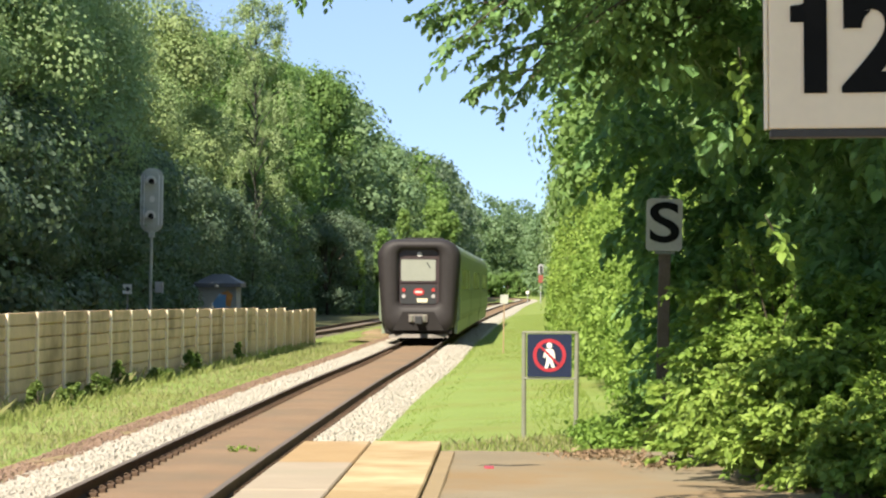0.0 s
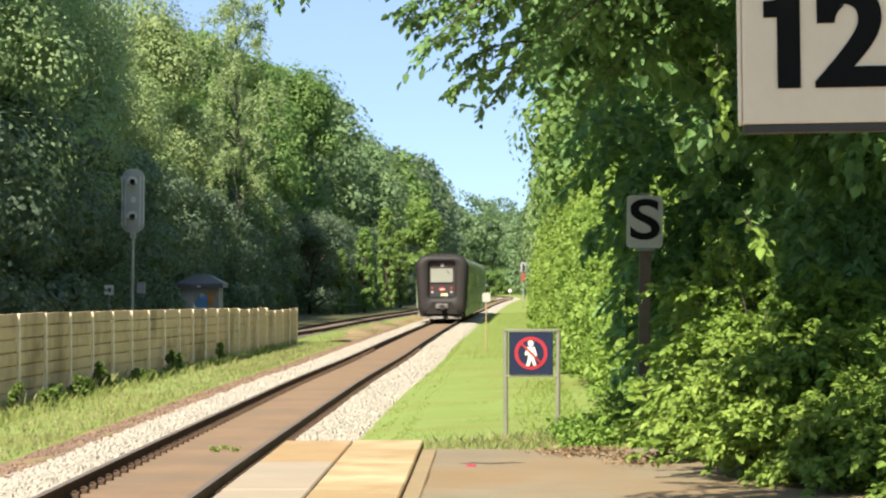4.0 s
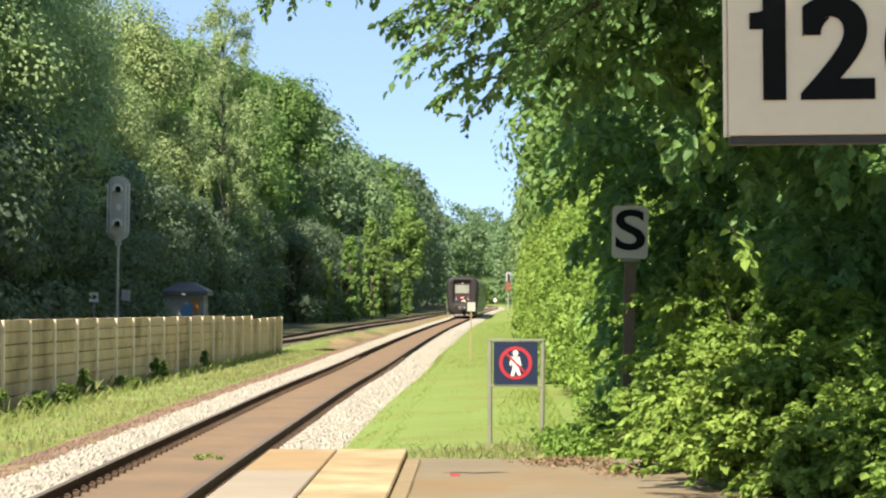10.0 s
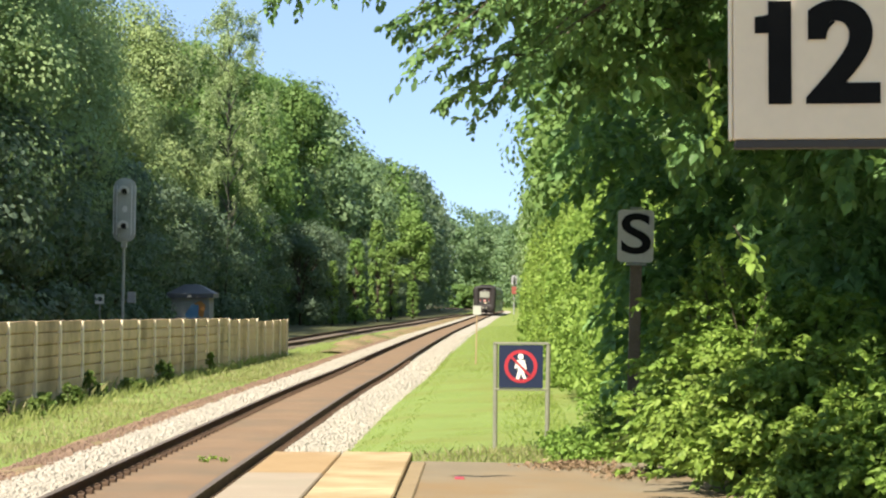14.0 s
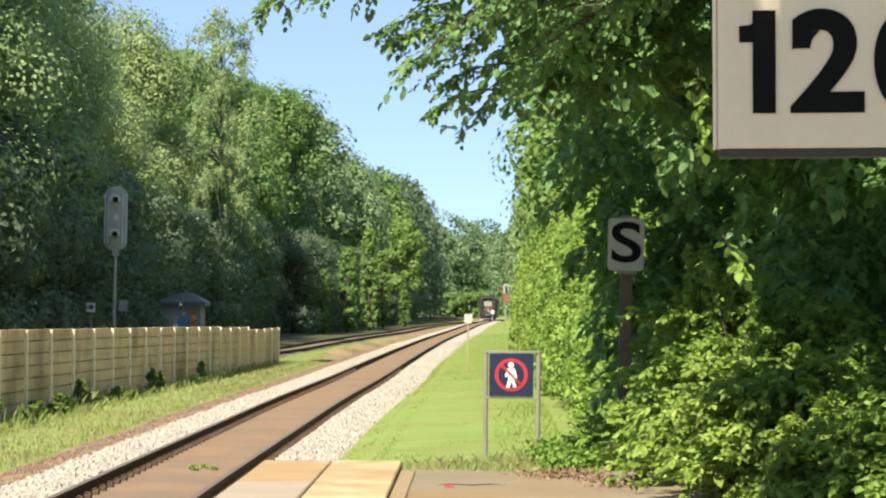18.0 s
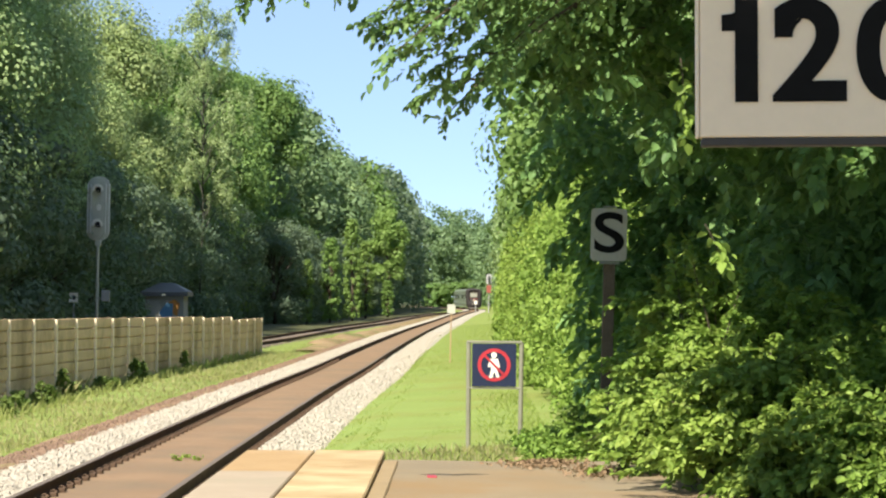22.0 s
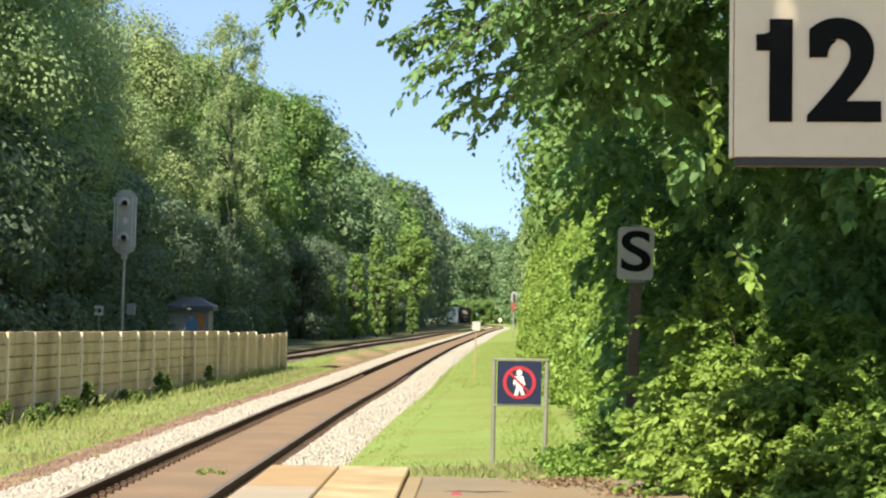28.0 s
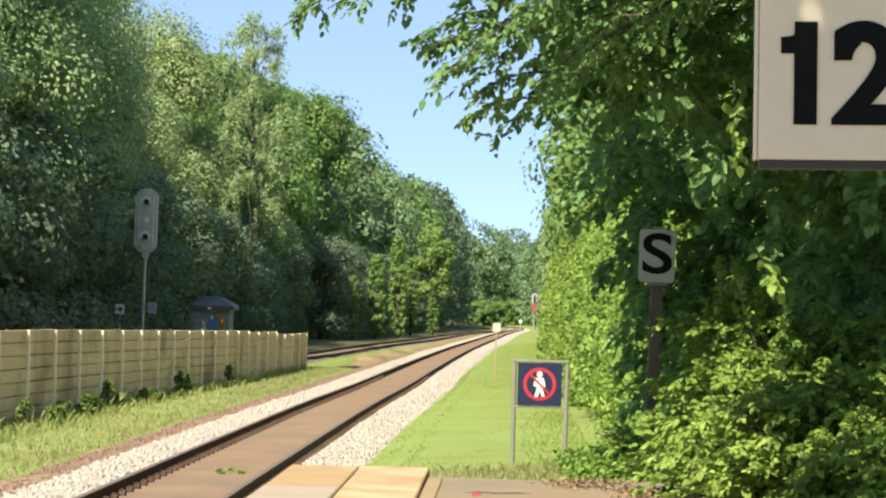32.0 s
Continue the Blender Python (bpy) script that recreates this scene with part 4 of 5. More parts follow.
def tree(name, label, height, width, low, leaf_m, bark, seed, leaves=9000, leaf=0.42, clumps=75, droop=0.0, group="woodland edge trees"):
    """A broadleaf tree: tapered trunk, limbs, and a crown of leaf clumps with gaps."""
    rs = np.random.RandomState(seed)
    t = thing(name, label, "tree", group=group)
    lean = rs.randn(2) * 0.25
    part("trunk", Shape().tube([(0, 0, -0.3), (lean[0] * 0.3, lean[1] * 0.3, height * 0.3), (lean[0], lean[1], height * 0.62), (lean[0] * 1.3, lean[1] * 1.3, height * 0.93)],
                               [height * 0.016, height * 0.012, height * 0.007, 0.02], 9), bark, t, smooth=True)
    cs, rr = [], []
    for i in range(clumps):
        h = rs.rand() ** 0.85
        z = low + (height - low) * h
        prof = max(0.12, (1 - ((h - 0.45) / 0.58) ** 2)) ** 0.5 if h > 0.45 else 0.85 + 0.15 * rs.rand()
        a = rs.rand() * 6.2832
        rad = width * prof * (0.55 + 0.45 * rs.rand() ** 0.5)
        cs.append((lean[0] * h + rad * math.cos(a), lean[1] * h + rad * math.sin(a), z))
        rr.append((0.6 + 0.9 * rs.rand()) * width * 0.33 * np.array([1, 1, 0.8 + 0.5 * droop]))
    limbs = 0
    for c in cs[::6]:
        if limbs > 9:
            break
        z0 = max(1.2, c[2] - 0.5 * width - 1)
        part("limb", Shape().tube(wander((lean[0] * z0 / height, lean[1] * z0 / height, z0), c, rs, 5, 0.05), [0.10, 0.08, 0.06, 0.035, 0.015], 6), bark, t, smooth=True)
        limbs += 1
    part("crown", leaf_mesh("crown", [spray(cs, rr, leaves, leaf, rs, droop=droop, hollow=0.74, flat=0.25, rough=0.17)], leaf_m), None, t)
    return t


def put(ob, x, y, z, turn=0.0, size=1.0, tall=1.0):
    return copy_thing(ob, pose(x, y, z, 0, 0, turn) @ Matrix.Diagonal((size, size, size * tall, 1)))


def edge(y):
    """Where the woodland on the left of the line begins."""
    return cx(min(y, 494)) - float(np.interp(y, [0, 75, 105, 119, 131, 156, 206, 300, 356, 375, 544, 588], [12.5, 11.8, 11.8, 12.8, 13.0, 13.4, 14.2, 14.4, 12.4, 11.6, 11.2, 11.0]))


rs = np.random.RandomState(11)
oak = tree("broadleaf_tree", "tall dark-green broadleaf tree at the woodland edge", 17.0, 4.2, 6.2, FOREST, BARK, 21, 54000, 0.155, 64)
elm = tree("broadleaf_tree", "tall mid-green broadleaf tree with a clumpy crown", 16.0, 3.9, 5.6, FOREST, BARK, 22, 50000, 0.155, 58)
ash = tree("broadleaf_tree", "slender light-green broadleaf tree at the woodland edge", 17.5, 3.6, 1.0, LIGHTWOOD, BARK, 23, 20000, 0.29, 58)
willow = tree("broadleaf_tree", "olive-green broadleaf tree with drooping foliage", 16.5, 3.8, 4.6, OLIVELEAF, BARK, 26, 40000, 0.18, 60, 0.4)
alder = tree("broadleaf_tree", "dark-green broadleaf tree deeper in the wood", 17.0, 4.3, 1.0, FOREST, BARK, 24, 7500, 0.42, 70)
lime = tree("broadleaf_tree", "fresh-green broadleaf tree deeper in the wood", 16.0, 4.0, 0.8, LIGHTWOOD, BARK, 25, 7500, 0.4, 70)
deep = [alder, lime]
# the far leaf's muted colour stands for shade in this wood
beech = tree("broadleaf_tree", "beech tree beside the siding, haze and shade in its leaf colour", 17.0, 4.2, 1.0, FARLEAF, BARK, 28, 7500, 0.42, 70)
beech.matrix_basis = pose(edge(246) - 9.5, 246, -0.3)
willow.matrix_basis = pose(edge(137) - 3.0, 137, -0.3)
oak.matrix_basis = pose(edge(82) - 2.5, 82, -0.3, 0, 0, 40)
elm.matrix_basis = pose(edge(97) - 3.4, 97, -0.3, 0, 0, 10)
ash.matrix_basis = pose(edge(160) - 2.4, 160, -0.3, 0, 0, 90)
alder.matrix_basis = pose(edge(105) - 9.5, 105, -0.3)
lime.matrix_basis = pose(edge(175) - 9.5, 175, -0.3)


def wood_size(y):
    return float(np.interp(y, [70, 80, 98, 106, 115, 140, 165, 188, 219, 264, 330, 375, 588], [0.66, 1.08, 1.08, 0.9, 0.76, 0.82, 0.9, 1.02, 1.14, 1.24, 1.29, 1.3, 1.25]))


y = 47.0
i = 0
while y < 375:
    for row in range(3):
        near_kinds = [oak, elm] if y < 112 else [willow, elm] if y < 150 else [ash, ash, lime]
        kind = near_kinds[i % len(near_kinds)] if row == 0 and y < 235 else beech if y > 215 and (i + row) % 4 else deep[(i + row) % 3 != 1] if y > 150 else deep[(i + row) % 4 == 1]
        if row == 0 and 262 < y < 304:
            continue
        # before y 72 only low unseen trees stand, to shade the wood's foot
        if (y < 72 and row != 1) or (y < 104 and row == 2):
            continue
        put(kind, edge(y) - 2.4 - 4.6 * row - (1.8 if i % 2 else 0.0) - 0.9 * rs.rand(), y + 3 * rs.rand(), -0.3 + cz(y), 360 * rs.rand(), (0.84 + 0.24 * rs.rand() + (0.04 if y > 115 else -0.10) * row) * wood_size(y))
    y += 6.6 if y < 225 else 8.0
    i += 1
# the weeping birch, with hanging strands
birch = thing("birch_tree", "tall weeping birch with pale hanging foliage", "tree", pose(-11.5, 152.5, 0.4))
part("trunk", Shape().tube([(0, 0, -0.3), (0.2, 0, 6), (0.1, 0.1, 12), (0.4, 0.0, 18.5)], [0.055, 0.035, 0.022, 0.01], 9), GREYBARK, birch, smooth=True)
strands = []
for k in range(34):
    h = 6.5 + 12.0 * (k + rs.rand()) / 34
    r = float(np.interp(h, [6, 9, 12, 15, 17, 19], [2.6, 3.4, 3.1, 2.6, 2.4, 1.3])) * (0.55 + 0.5 * rs.rand())
    a_ = 2.4 * k + rs.rand()
    end = Vector((0.3 + r * math.cos(a_), r * math.sin(a_), h + 0.2))
    path = wander((0.2, 0, max(3.0, h - 1.6)), end, rs, 6, 0.22)
    part("limb", Shape().tube(path, [0.05, 0.04, 0.03, 0.02, 0.012, 0.006], 6), GREYBARK, birch, smooth=True)
    for _ in range(15):
        f = 0.3 + 0.75 * rs.rand()
        q = Vector((0.2, 0, h - 1.0)).lerp(end, min(f, 1.0)) + Vector((0.28 * rs.randn(), 0.28 * rs.randn(), 0.9 * math.sin(3.1 * min(f, 1.0)) + 0.2 * rs.randn()))
        l = (0.25 + 0.55 * rs.rand() ** 1.5) * (1.5 if f > 0.75 else 1.0)
        strands.append((q.x, q.y, q.z - l * 0.8, 0.24, 0.24, l))
part("crown", leaf_mesh("crown", [spray([q[:3] for q in strands], [q[3:] for q in strands], 24000, 0.13, rs, droop=1.2, hollow=0.1)], BIRCHLEAF), None, birch)
# shrubs added along the wood's edge; their dark leaf colour stands for shade
understory = tree("holly_shrub", "added shrub under the woodland edge, shade put into its leaf colour", 7.2, 2.4, 0.1, SHADELEAF, BARK, 27, 10000, 0.2, 54, 0.0, "evergreen shrubs under the wood")
understory.matrix_basis = pose(edge(80) - 1.2, 80, -0.3)
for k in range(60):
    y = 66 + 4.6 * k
    put(understory, edge(y) - 1.3 + (2.6 if y > 200 else 0.0) + 0.7 * rs.rand(), y + rs.rand(), -0.3 + cz(y), 360 * rs.rand(), 0.8 + 0.35 * rs.rand())
# lighter young trees by the siding
young = tree("young_tree", "young bright-green tree with a rounded crown beside the siding", 11.6, 2.0, 4.6, YOUNGLEAF, BARK, 33, 6000, 0.34, 44, 0.3, "young trees by the siding")
young.matrix_basis = pose(-0.9, 295, -0.35)
sapling = tree("young_tree", "slender bright-green sapling beside the siding", 7.0, 0.72, 0.3, YOUNGLEAF, BARK, 34, 2600, 0.24, 110, 0.4, "young trees by the siding")
sapling.matrix_basis = pose(-0.0252 * 220, 220, -0.35)
for b_, y, sz, tall in ((-0.034, 207, 0.6, 1.2), (-0.0165, 238, 1.0, 1.3), (-0.0115, 268, 1.1, 1.0), (-0.0030, 290, 0.8, 0.7)):
    put(sapling, b_ * y, y, -0.35, 360 * rs.rand(), sz, tall)
# trees that stand behind the hedge on the right of the line
right = tree("broadleaf_tree", "sunlit tree leaning out over the hedge", 10.5, 2.9, 3.2, LIGHTWOOD, BARK, 37, 9000, 0.24, 80, 0.3, "trees behind the hedge")
right.matrix_basis = pose(6.3, 77, -0.1)
for x, y, sz in ((7.2, 92, 1.0), (8.6, 110, 1.1), (10.0, 130, 1.2), (11.2, 150, 1.25), (12.4, 172, 1.3)):
    put(right, x, y, -0.1, 360 * rs.rand(), sz)
for y in range(188, 375, 9):
    put(deep[(y // 9) % 2], cx(y) + 9.3 + rs.rand(), y + 3 * rs.rand(), -0.4, 360 * rs.rand(), 0.9 + 0.12 * rs.rand())
# the distant woods round the bend
def far_clumps(spots):
    """Leaf clumps of trees too far off to be told apart: (x, y, size) of each tree."""
    out = []
    for x, y, sz in spots:
        for _ in range(24):
            h = rs.rand() ** 0.8
            r = 4.2 * sz * (1 if h < 0.45 else max(0.15, 1 - ((h - 0.45) / 0.58) ** 2) ** 0.5) * rs.rand() ** 0.4
            a_ = 6.2832 * rs.rand()
            out.append((x + r * math.cos(a_), y + r * math.sin(a_), 0.4 + 16.0 * sz * h, 1.3 * sz, 1.3 * sz, 1.1 * sz))
    return np.array(out)


# this stretch of wood gets the darker leaf in place of shade
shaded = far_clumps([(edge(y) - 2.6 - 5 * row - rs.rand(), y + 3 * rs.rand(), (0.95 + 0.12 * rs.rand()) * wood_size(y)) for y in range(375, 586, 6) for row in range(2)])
tagged(part("dark_woods", leaf_mesh("dark_woods", [spray(shaded[:, :3], shaded[:, 3:], 70000, 0.8, rs)], SHADELEAF), None), "woods where the line bends, shade put into their leaf colour", "woods", kind="stuff")
spots = [(cx(min(y, 494)) + float(np.interp(y, [375, 550, 700], [8.0, 8.0, 7.0])) + 5 * row + rs.rand(), y + 3 * rs.rand(), 1.0 + 0.15 * rs.rand()) for y in range(375, 700, 8) for row in range(2)]
spots += [(-18 + 2.2 * k + rs.rand(), 722 + 18 * rs.rand(), 1.15 + 0.25 * rs.rand()) for k in range(28)]
spots += [(-24 + 3.0 * k + rs.rand(), 757 + 18 * rs.rand(), 1.5 + 0.25 * rs.rand()) for k in range(24)]
spots += [(6.5 + 1.75 * k + rs.rand(), 690 + 24 * rs.rand(), 1.2 + 0.2 * rs.rand()) for k in range(20)]
clumps = far_clumps(spots)
tagged(part("far_woods", leaf_mesh("far_woods", [spray(clumps[:, :3], clumps[:, 3:], 150000, 0.85, rs)], FARLEAF), None), "distant green woods round the bend of the line", "woods", kind="stuff")
shrub = tree("shrub", "low bright shrub beside the bend of the line", 4.6, 2.0, 0.1, LIGHTWOOD, BARK, 35, 3000, 0.4, 40, 0.0, "shrubs at the bend")
shrub.matrix_basis = pose(0.0132 * 647, 647, -1.0) @ Matrix.Scale(1.15, 4)
for x, y, sz in ((0.0156, 648, 1.04), (0.0188, 651, 0.98), (0.0224, 652, 1.08), (0.0272, 653, 1.14), (0.0312, 651, 1.08)):
    put(shrub, x * y, y, -1.0, 360 * rs.rand(), sz)


# ---- hedge, bushes and the overhanging tree on the right ----
def bush(name, label, boxes, leaves, leaf, m, seed, group, near=True, at=(0, 0, 0), stems=7, flat=0.3, category="bush"):
    """A bush of leaf clumps: boxes gives (x, y, z, rx, ry, rz) of each clump round the place at."""
    r_ = np.random.RandomState(seed)
    t = thing(name, label, category, pose(*at), group)
    cs, rr = np.array([b[:3] for b in boxes], float), np.array([b[3:] for b in boxes], float)
    for k in range(stems):
        c = cs[r_.randint(len(cs))]
        part("stem", Shape().tube(wander((c[0] * 0.3, c[1] * 0.3, -0.3), c, r_, 5), [0.02, 0.017, 0.013, 0.008, 0.003], 6), BARK, t, smooth=True)
    part("foliage", leaf_mesh("foliage", [spray(cs, rr, leaves, leaf, r_, near, 0.25, flat, 0.55)], m), None, t)
    return t


def hedge_x(y):
    return cx(y) + float(np.interp(y, [25, 37.5, 56, 87.5, 119, 188], [6.1, 6.0, 5.5, 5.0, 5.25, 5.6]))


def mound(rs, w, l, h, n, r0, r1, lean=0.0):
    """Clumps over the outside of a mound w by l and h high."""
    out = []
    for _ in range(n):
        a, b = rs.rand() * 6.2832, rs.rand() ** 0.8
        k = math.sqrt(max(0.0, 1 - b ** 2.2))
        r = r0 + (r1 - r0) * rs.rand()
        out.append((w * k * math.cos(a) * (0.85 + 0.2 * rs.rand()) + lean * b, l * k * math.sin(a) * (0.85 + 0.2 * rs.rand()), 0.15 + h * b * (0.9 + 0.15 * rs.rand()), r, r, r * (0.7 + 0.5 * rs.rand())))
    return out


# the wood behind the hedge
rs = np.random.RandomState(41)
for y in range(14, 188, 6):
    put(deep[y % 2], hedge_x(y) + (5.2 if y > 30 else 6.5) + rs.rand(), y + 2 * rs.rand(), 0.0, 360 * rs.rand(), 0.55 + 0.1 * rs.rand())
rs = np.random.RandomState(17)
y = 34.0
k = 0
while y < 188:
    h = float(np.interp(y, [34, 40, 47.5, 62.5, 87.5, 125, 188], [2.6, 3.4, 3.9, 4.6, 5.4, 6.0, 7.0])) * (0.92 + 0.16 * rs.rand())
    w = 1.3 if y < 75 else 1.8
    bush("hedge_bush", "sunlit bright-green hornbeam hedge bush along the grass", mound(rs, w, w * 1.15, h, 56, 0.28, 0.6), 8000 if y < 56 else 8000 if y < 100 else 5000, 0.115 if y < 56 else 0.13 if y < 100 else 0.2, HEDGE, 100 + k,
         "hedge along the grass", y < 56, (hedge_x(y) + w * 0.95, y, 0.0 + cz(y)), 6, 0.3, "hedge")
    y += 1.9 if y < 75 else 3.2
    k += 1
# bushes that crowd the platform's edge
def arch(root, tip, lift, n=6):
    knee = root.lerp(tip, 0.55) + Vector((0, 0, lift))
    return [root.lerp(knee, q).lerp(knee.lerp(tip, q), q) for q in np.linspace(0, 1, n)]


rs = np.random.RandomState(5)
BUSHES = [(2.98, 25.6, 0.35, 0.62, 1.0, 1.35, 70), (2.98, 23.4, 0.45, 0.85, 1.1, 1.75, 140), (3.4, 22.6, 0.45, 0.9, 1.2, 1.65, 130), (3.0, 21.0, 0.45, 0.8, 1.0, 1.05, 120), (4.0, 19.6, 0.3, 0.85, 1.0, 0.92, 110),
          (4.3, 21.7, 0.45, 1.0, 1.2, 1.2, 90), (3.6, 27.2, 0.35, 0.9, 1.2, 1.6, 60), (2.72, 22.9, 0.45, 0.46, 0.8, 0.95, 70), (3.45, 20.0, 0.35, 0.7, 0.8, 0.75, 80)]
for k, (x, y, z, w, l, h, n_) in enumerate(BUSHES):
    grown = bush("bush", "dense green bush of arching shoots beside the platform edge", mound(rs, w * 0.74, l * 0.74, h * 0.8, 40, 0.16, 0.32), 5200, 0.06, BUSHLEAF, 300 + k, "bushes at the platform", True, (x, y, z), 8, 0.35)
    outer = []
    for q in range(n_):
        a_, b_ = -1.9 + 1.25 * rs.randn(), 0.08 + 0.9 * rs.rand()
        k_ = math.sqrt(max(0.0, 1 - b_ ** 2.2))
        root = Vector((0.72 * w * k_ * math.cos(a_), 0.72 * l * k_ * math.sin(a_), 0.1 + 0.85 * h * b_))
        reach_ = 0.28 + 0.3 * rs.rand()
        tip = root + Vector((reach_ * math.cos(a_) + 0.14 * rs.randn(), reach_ * math.sin(a_) + 0.1 * rs.randn(), -0.06 + 0.34 * rs.rand() * (0.4 + b_)))
        path = arch(root, tip, 0.10 + 0.12 * rs.rand())
        outer.append(bough(path, 9, 6, 0.2, 0.068, rs, 0.3, 0.15, 0.15, 0.5))
        if q % 6 == 0:
            part("twig", Shape().tube(path, [0.007, 0.006, 0.005, 0.004, 0.003, 0.002], 4), BARK, grown)
    part("foliage", leaf_mesh("foliage", outer, BUSHLEAF), None, grown)
shoots = [(2.7 + 0.2 * abs(rs.randn()), 22.5 + 0.5 * rs.randn(), 1.75) for _ in range(7)] + [(2.45 + 0.07 * k, 23.3 - 0.12 * k, 1.85 - 0.03 * k) for k in range(9)] + [(2.62, 23.0, 1.75), (2.68, 22.9, 1.75), (3.5, 20.5, 1.3)]
for k, (x, y, z) in enumerate(shoots):
    h = 0.35 + 0.45 * rs.rand()
    shoot = thing("shoot", "upright leafy shoot standing out of the bush", "bush", pose(x, y, z), "shoots above the bushes")
    path = arch(Vector((0, 0, -0.3)), Vector((0.18 * rs.randn(), 0.12 * rs.randn(), h)), 0.1)
    part("stem", Shape().tube(path, [0.008, 0.007, 0.006, 0.005, 0.004, 0.002], 5), BARK, shoot)
    part("foliage", leaf_mesh("foliage", [bough(path, 16, 5, 0.16, 0.06, rs, 0.2, 0.2, 0.4, 0.5)], BUSHLEAF), None, shoot)
for k, (x, y, w, h) in enumerate([(1.72, 27.4, 0.26, 0.08), (2.05, 28.0, 0.34, 0.2), (1.62, 28.4, 0.24, 0.08), (1.85, 29.3, 0.3, 0.1), (2.2, 30.7, 0.3, 0.3), (2.3, 25.8, 0.26, 0.26)]):
    bush("ground_plant", "low leafy plants at the foot of the hedge", mound(rs, w, w, h, 16, 0.08, 0.16), 900, 0.06, BUSHLEAF, 360 + k, "low plants by the sign", True, (x, y, 0.28), 4, 0.5, "plant")

# the tree that overhangs the platform
rs = np.random.RandomState(77)
BASE = Vector((6.2, 20.5, 0.3))
over = thing("overhanging_tree", "large leafy tree overhanging the platform, its branches in shade", "tree", pose(*BASE))
part("trunk", Shape().tube([(0, 0, -0.5), (0.05, 0.1, 2.2), (-0.1, 0.0, 5.0), (0.1, 0.2, 8.5), (0.2, 0.2, 11.5)], [0.32, 0.27, 0.22, 0.13, 0.03], 12), BARK, over, smooth=True)


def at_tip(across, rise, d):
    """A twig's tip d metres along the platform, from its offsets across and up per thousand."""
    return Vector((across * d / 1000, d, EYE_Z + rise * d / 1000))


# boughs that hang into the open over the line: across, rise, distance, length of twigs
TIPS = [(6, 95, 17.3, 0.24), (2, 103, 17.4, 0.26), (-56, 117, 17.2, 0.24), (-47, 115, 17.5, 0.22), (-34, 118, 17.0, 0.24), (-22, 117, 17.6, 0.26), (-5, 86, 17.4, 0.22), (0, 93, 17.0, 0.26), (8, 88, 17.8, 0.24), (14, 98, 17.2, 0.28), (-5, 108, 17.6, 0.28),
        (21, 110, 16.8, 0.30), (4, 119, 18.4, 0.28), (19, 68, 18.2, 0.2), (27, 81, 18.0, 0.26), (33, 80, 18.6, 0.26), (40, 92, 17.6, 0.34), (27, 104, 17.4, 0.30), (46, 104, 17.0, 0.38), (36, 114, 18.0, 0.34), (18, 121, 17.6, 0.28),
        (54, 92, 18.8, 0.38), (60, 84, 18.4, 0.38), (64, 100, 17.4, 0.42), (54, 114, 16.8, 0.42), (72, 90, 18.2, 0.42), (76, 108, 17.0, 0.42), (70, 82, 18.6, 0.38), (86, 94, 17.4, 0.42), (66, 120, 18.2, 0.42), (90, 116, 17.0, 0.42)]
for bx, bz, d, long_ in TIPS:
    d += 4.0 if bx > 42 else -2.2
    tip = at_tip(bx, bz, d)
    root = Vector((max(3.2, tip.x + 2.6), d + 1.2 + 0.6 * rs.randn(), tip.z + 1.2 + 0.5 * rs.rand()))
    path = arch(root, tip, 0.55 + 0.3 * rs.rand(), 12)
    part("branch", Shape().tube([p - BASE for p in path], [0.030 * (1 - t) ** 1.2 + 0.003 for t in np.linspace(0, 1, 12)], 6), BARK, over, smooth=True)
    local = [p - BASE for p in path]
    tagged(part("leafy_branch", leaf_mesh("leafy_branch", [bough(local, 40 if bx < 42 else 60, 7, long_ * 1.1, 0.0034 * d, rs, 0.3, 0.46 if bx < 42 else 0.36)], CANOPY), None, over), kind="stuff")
    for _ in range(1 if bx < 20 else 2 if bx < 45 else 4):
        k = 6 + rs.randint(5)
        side = local[k] + Vector((-0.4 - 0.3 * rs.rand(), 0.4 * rs.randn(), -0.1 - 0.15 * rs.rand()))
        twig = arch(local[k], side, 0.10, 6)
        part("twig", Shape().tube(twig, [0.009, 0.008, 0.006, 0.005, 0.004, 0.002], 5), BARK, over, smooth=True)
        tagged(part("leafy_twig", leaf_mesh("leafy_twig", [bough(twig, 22, 7, long_ * 0.85, 0.0032 * d, rs, 0.3, 0.1)], CANOPY), None, over), kind="stuff")
# single sprigs that hang into the sun, in paler hedge leaf to look sunlit
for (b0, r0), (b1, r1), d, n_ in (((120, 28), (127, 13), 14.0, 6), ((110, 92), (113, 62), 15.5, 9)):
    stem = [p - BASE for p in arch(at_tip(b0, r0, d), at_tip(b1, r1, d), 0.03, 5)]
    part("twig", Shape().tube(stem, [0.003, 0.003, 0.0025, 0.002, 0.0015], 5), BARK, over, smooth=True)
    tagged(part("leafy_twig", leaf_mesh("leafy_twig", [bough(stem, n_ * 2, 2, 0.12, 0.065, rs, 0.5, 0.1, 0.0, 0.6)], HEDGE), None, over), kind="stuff")
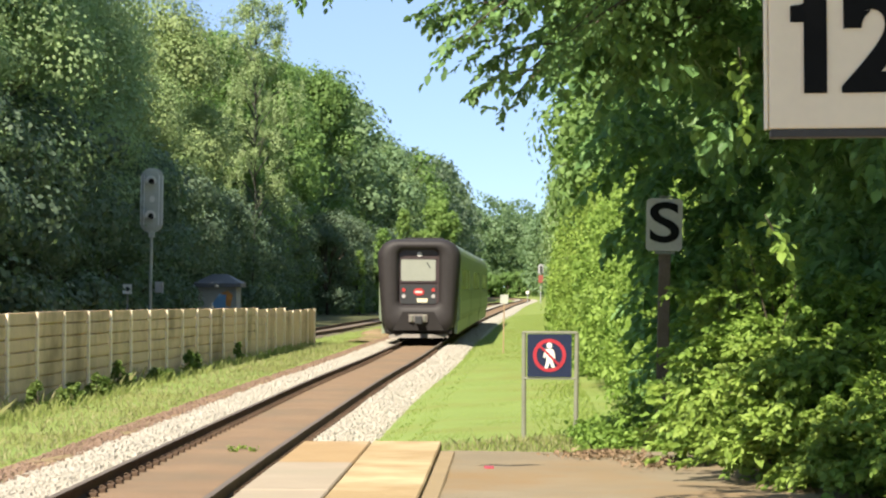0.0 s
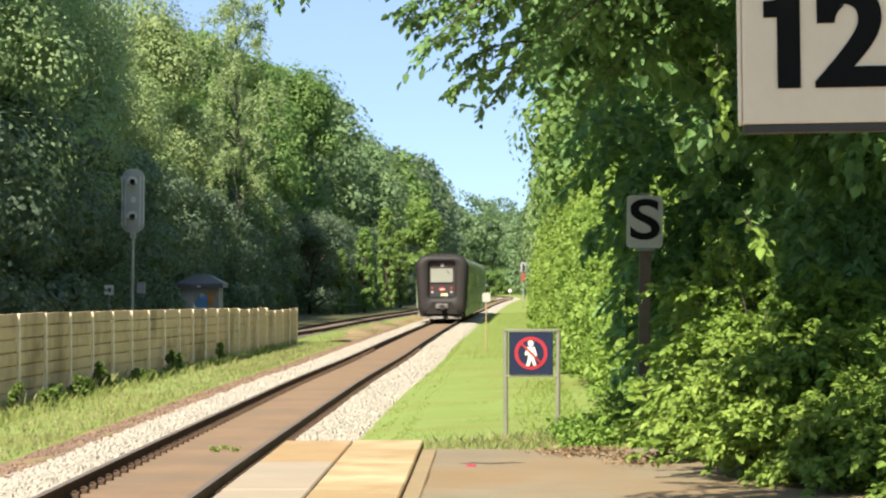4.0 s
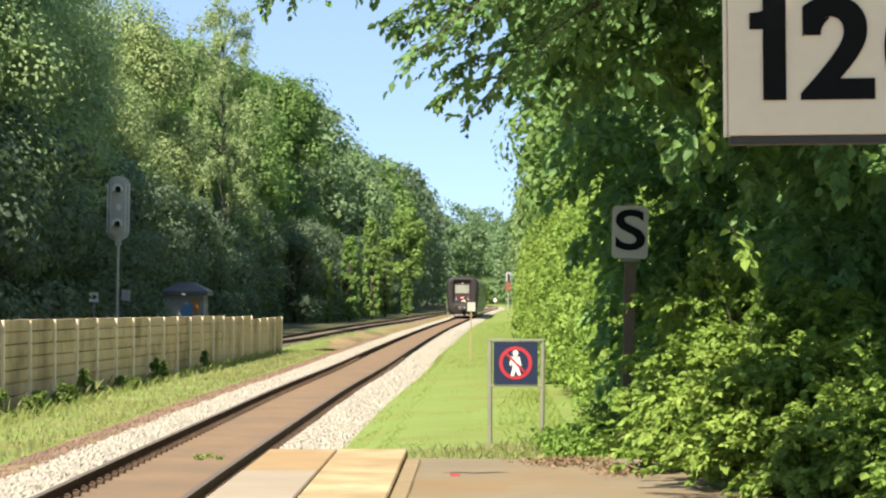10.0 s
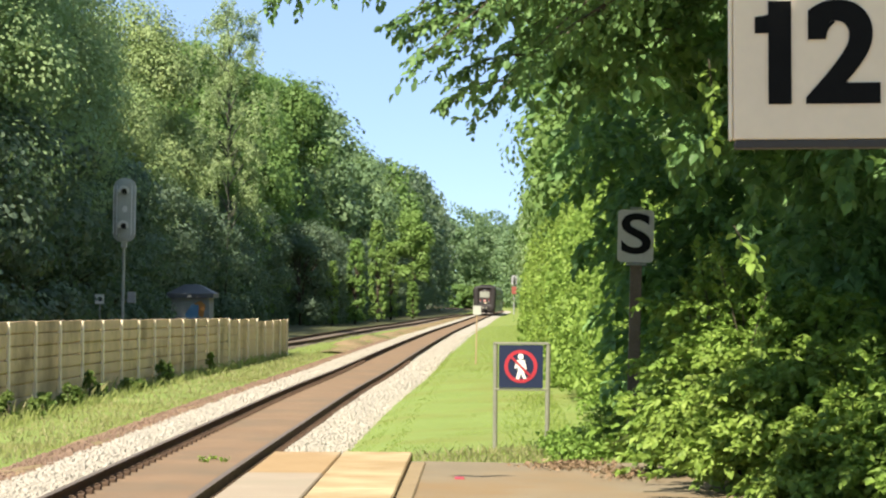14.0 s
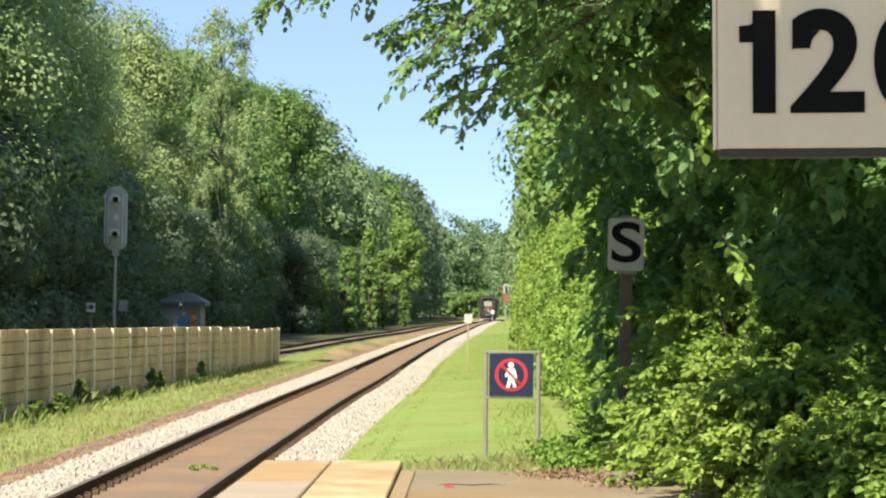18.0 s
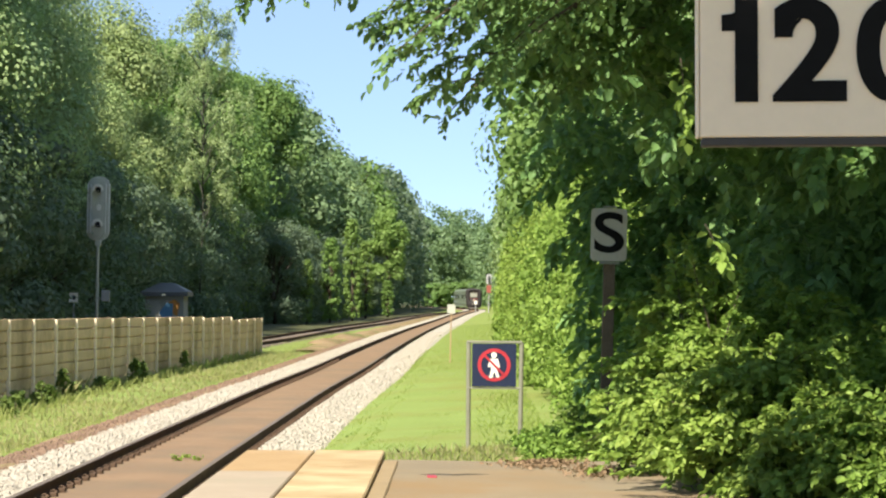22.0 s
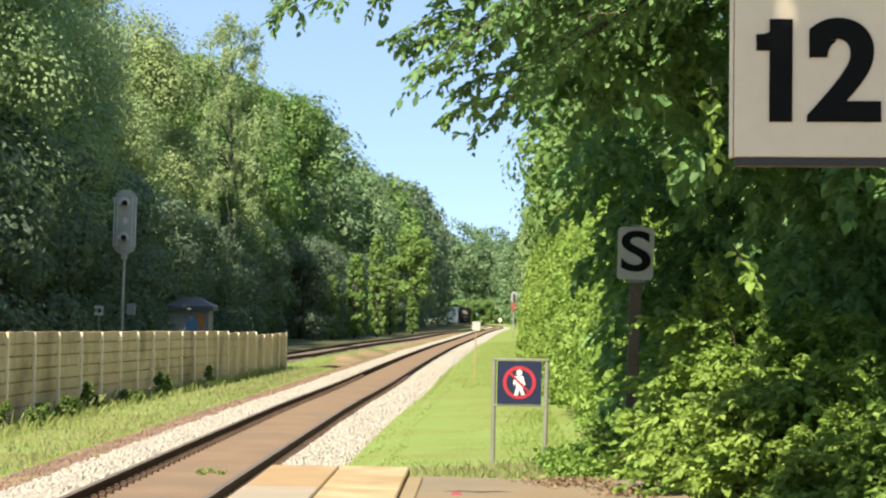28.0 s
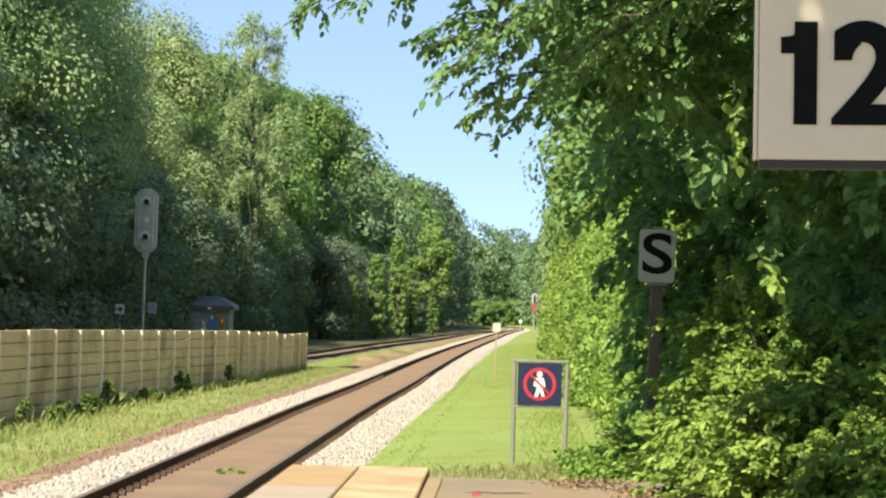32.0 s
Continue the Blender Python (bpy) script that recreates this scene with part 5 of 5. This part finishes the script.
# the shaded body of the crown, down to the bushes
pieces = []
while len(pieces) < 560:
    b, r_ = 45 + 165 * rs.rand(), -30 + 160 * rs.rand()
    left = float(np.interp(r_, [-30, 0, 20, 40, 55, 65, 80, 105, 130], [82, 76, 72, 70, 66, 60, 50, 46, 42]))
    if b < left + 6 * rs.rand():
        continue
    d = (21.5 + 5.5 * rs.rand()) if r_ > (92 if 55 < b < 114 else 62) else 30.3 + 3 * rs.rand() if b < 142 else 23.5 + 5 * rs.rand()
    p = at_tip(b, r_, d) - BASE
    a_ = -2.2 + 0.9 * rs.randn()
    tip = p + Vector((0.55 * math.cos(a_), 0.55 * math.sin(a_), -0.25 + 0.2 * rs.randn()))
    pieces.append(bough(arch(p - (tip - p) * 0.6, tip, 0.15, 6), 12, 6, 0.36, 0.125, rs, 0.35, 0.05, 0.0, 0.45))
part("crown", leaf_mesh("crown", pieces, CANOPY), None, over)
# the upper crown, over the platform: unseen clumps placed to shade what stands below
cs, rr = [], []
for n_, r_, x0, x1, y0, y1, z0, z1 in ((180, 0.8, 2.2, 8.5, 13.5, 28, 7.2, 11.5), (26, 0.42, 1.2, 6.0, 18, 20.6, 5.4, 6.5), (21, 0.42, 0.5, 6.0, 20.2, 24, 5.8, 6.9), (38, 0.5, 0.2, 5.0, 23.6, 27.6, 6.2, 7.4), (40, 0.7, 3.6, 7.5, 27, 35, 7.0, 9.5),
                                       (26, 0.4, 0.2, 1.8, 24.6, 26.8, 6.0, 6.9), (20, 0.38, 1.7, 3.2, 17.2, 20.0, 5.4, 6.4), (8, 0.32, 0.2, 1.6, 16.4, 17.6, 5.4, 6.0), (48, 0.5, 0.4, 4.0, 27.0, 29.6, 6.5, 7.4), (24, 0.4, -0.35, 0.6, 22.8, 25.4, 6.2, 6.8), (124, 0.26, -1.8, 0.8, 0.8, 4.4, 5.4, 6.8), (60, 0.8, 2.4, 8.0, 0, 9, 6.5, 9.5)):
    for _ in range(n_):
        c = Vector((x0 + (x1 - x0) * rs.rand(), y0 + (y1 - y0) * rs.rand(), z0 + (z1 - z0) * rs.rand()))
        cs.append(c - BASE)
        rr.append(r_ * (0.7 + 0.6 * rs.rand()))
part("upper_crown", leaf_mesh("upper_crown", [spray(cs, rr, 116000, 0.16, rs, False, 0.5, 0.4, 0.2)], CANOPY), None, over)
for k in range(14):
    c = cs[k * 29]
    part("limb", Shape().tube(wander((0, 0, 3.6 + 0.45 * k), c, rs, 6, 0.05), [0.12, 0.10, 0.08, 0.05, 0.03, 0.01], 7), BARK, over, smooth=True)


# ---- grass and weeds ----
def blades(count, y0, y1, u0, u1, h0, h1, seed, power=1.5, wide=0.012):
    r_ = np.random.RandomState(seed)
    y = y0 + (y1 - y0) * r_.rand(count) ** power
    u = u0 + (u1 - u0) * r_.rand(count) ** 0.62
    x = np.interp(y, _fine, _smooth) + u
    z = np.array([lawn(a, b) for a, b in zip(u, y)]) - 0.02
    h = h0 + (h1 - h0) * r_.rand(count) ** 2
    p = np.stack([x, y, z], 1)
    t = r_.rand(count) * 6.2832
    side = np.stack([np.cos(t), np.sin(t), 0 * t], 1) * wide * (0.6 + 0.8 * r_.rand(count))[:, None]
    bend = np.stack([r_.randn(count), r_.randn(count), 0 * t], 1) * (h * 0.35)[:, None]
    up = np.stack([0 * t, 0 * t, h], 1)
    v = np.stack([p - side, p + side, p + up * 0.6 + bend * 0.4 + side * 0.7, p + up + bend], 1).reshape(-1, 3)
    return v, np.arange(count * 4).reshape(-1, 4)


tagged(part("grass_blades", leaf_mesh("grass_blades", [blades(60000, 25.4, 190, 1.75, 5.6, 0.024, 0.036, 1, 2.2, 0.008), blades(2600, 25.4, 110, 1.45, 2.1, 0.03, 0.08, 11, 1.6, 0.010), blades(3400, 25.0, 30, 2.9, 5.0, 0.04, 0.10, 2, 1.0), blades(2200, 30, 56, 4.0, 5.1, 0.04, 0.12, 5, 1.0)], BLADE), None), "short bright grass beside the track", "grass", kind="stuff")
tagged(part("grass_blades", leaf_mesh("grass_blades", [blades(40000, 27.5, 150, -5.2, -2.45, 0.015, 0.05, 3, 2.0, 0.010), blades(4400, 37, 100, -5.4, -4.2, 0.10, 0.3, 4, 1.2)], MEADOW), None), "rough grass between the track and the fence", "grass", kind="stuff")
tagged(part("dry_grass", leaf_mesh("dry_grass", [blades(9000, 28, 100, -5.0, -2.7, 0.05, 0.14, 6), blades(900, 34, 62, -5.6, -4.6, 0.15, 0.45, 7, 1.3, 0.010), blades(1500, 25.5, 31, 2.7, 4.4, 0.05, 0.16, 9, 1.0)], STRAW), None), "dry pale grass stalks along the fence", "grass", kind="stuff")
rs = np.random.RandomState(8)
for k, (y, h, w, off) in enumerate([(45.5, 0.62, 0.28, 0.75), (47.38, 0.5, 0.22, 0.9), (50, 0.42, 0.2, 0.55), (51.75, 0.5, 0.24, 0.6), (52.75, 0.42, 0.2, 0.6), (55.5, 0.72, 0.18, 0.4), (56.25, 0.35, 0.2, 0.5), (60, 0.3, 0.3, 0.5), (61.5, 0.26, 0.25, 0.5), (66, 0.72, 0.22, 0.35), (66.88, 0.5, 0.16, 0.4), (75.62, 0.75, 0.12, 0.3)]):
    bush("weed", "dark leafy weed growing at the foot of the fence", mound(rs, w * 0.6, w * 0.6, h * 0.75, 12, 0.05, 0.10), 300, 0.075, WEEDLEAF, 400 + k, "weeds along the fence", True, (fence_x(y) + off, y, -0.3), 5, 0.3, "weed")
tagged(part("dead_leaves", leaf_mesh("dead_leaves", [spray([(1.45, 24.1, DECK - 0.03), (1.3, 23.6, DECK - 0.03), (1.75, 22.8, DECK - 0.03)], [(0.45, 0.35, 0.008), (0.5, 0.6, 0.006), (0.3, 1.0, 0.008)], 700, 0.045, rs, True, 0.0, 0.95, 0.0)], LITTER), None), "brown dead leaves on the platform edge", "leaves", kind="stuff")
tagged(part("yellow_weed", leaf_mesh("yellow_weed", [spray([(-2.85, 34.5, -0.1), (-2.75, 34.9, -0.1), (-2.6, 34.6, -0.11)], [(0.09, 0.12, 0.04)] * 3, 60, 0.05, rs, True, 0.0, 0.5, 0.0)], HEDGE), None), "small pale weed between the rails", "weed", kind="stuff")

# ---- what moves ----
_pts = np.stack([_smooth, _fine], 1)
_arc = np.concatenate([[0], np.cumsum(np.linalg.norm(np.diff(_pts, axis=0), axis=1))])
REAR = [(0, 96.25), (1, 110), (2, 123), (3, 136.5), (4.5, 157), (6, 178.25), (7, 193.75), (8, 209.38), (9, 225.62), (10.5, 255), (12, 288.12), (14, 341.25), (15.5, 375), (17, 406.25), (19, 442.5), (21, 474), (22, 488), (23, 503), (24, 519), (25, 535), (25.5, 544), (26.5, 562), (27.5, 580), (28, 589), (28.5, 598), (29, 607), (30.5, 635), (32, 664)]


def on_line(s):
    return Vector((float(np.interp(s, _arc, _pts[:, 0])), float(np.interp(s, _arc, _pts[:, 1])), 0.0))


def motions():
    ts = [p[0] for p in REAR]
    for car, ahead in ((car_tail, 0.0), (car_mid, CAR), (car_head, 2 * CAR)):
        rows = []
        for t in np.arange(0, 32.01, 1.0):
            s = float(np.interp(np.interp(t, ts, [p[1] for p in REAR]), _fine, _arc)) + ahead
            p, q = on_line(s), on_line(s + CAR)
            d = q - p
            rows.append((float(t), pose(p.x - 0.11, p.y, cz(p.y), 0, 0, math.degrees(math.atan2(-d.x, d.y)))))
        walk(car, rows)


motions()
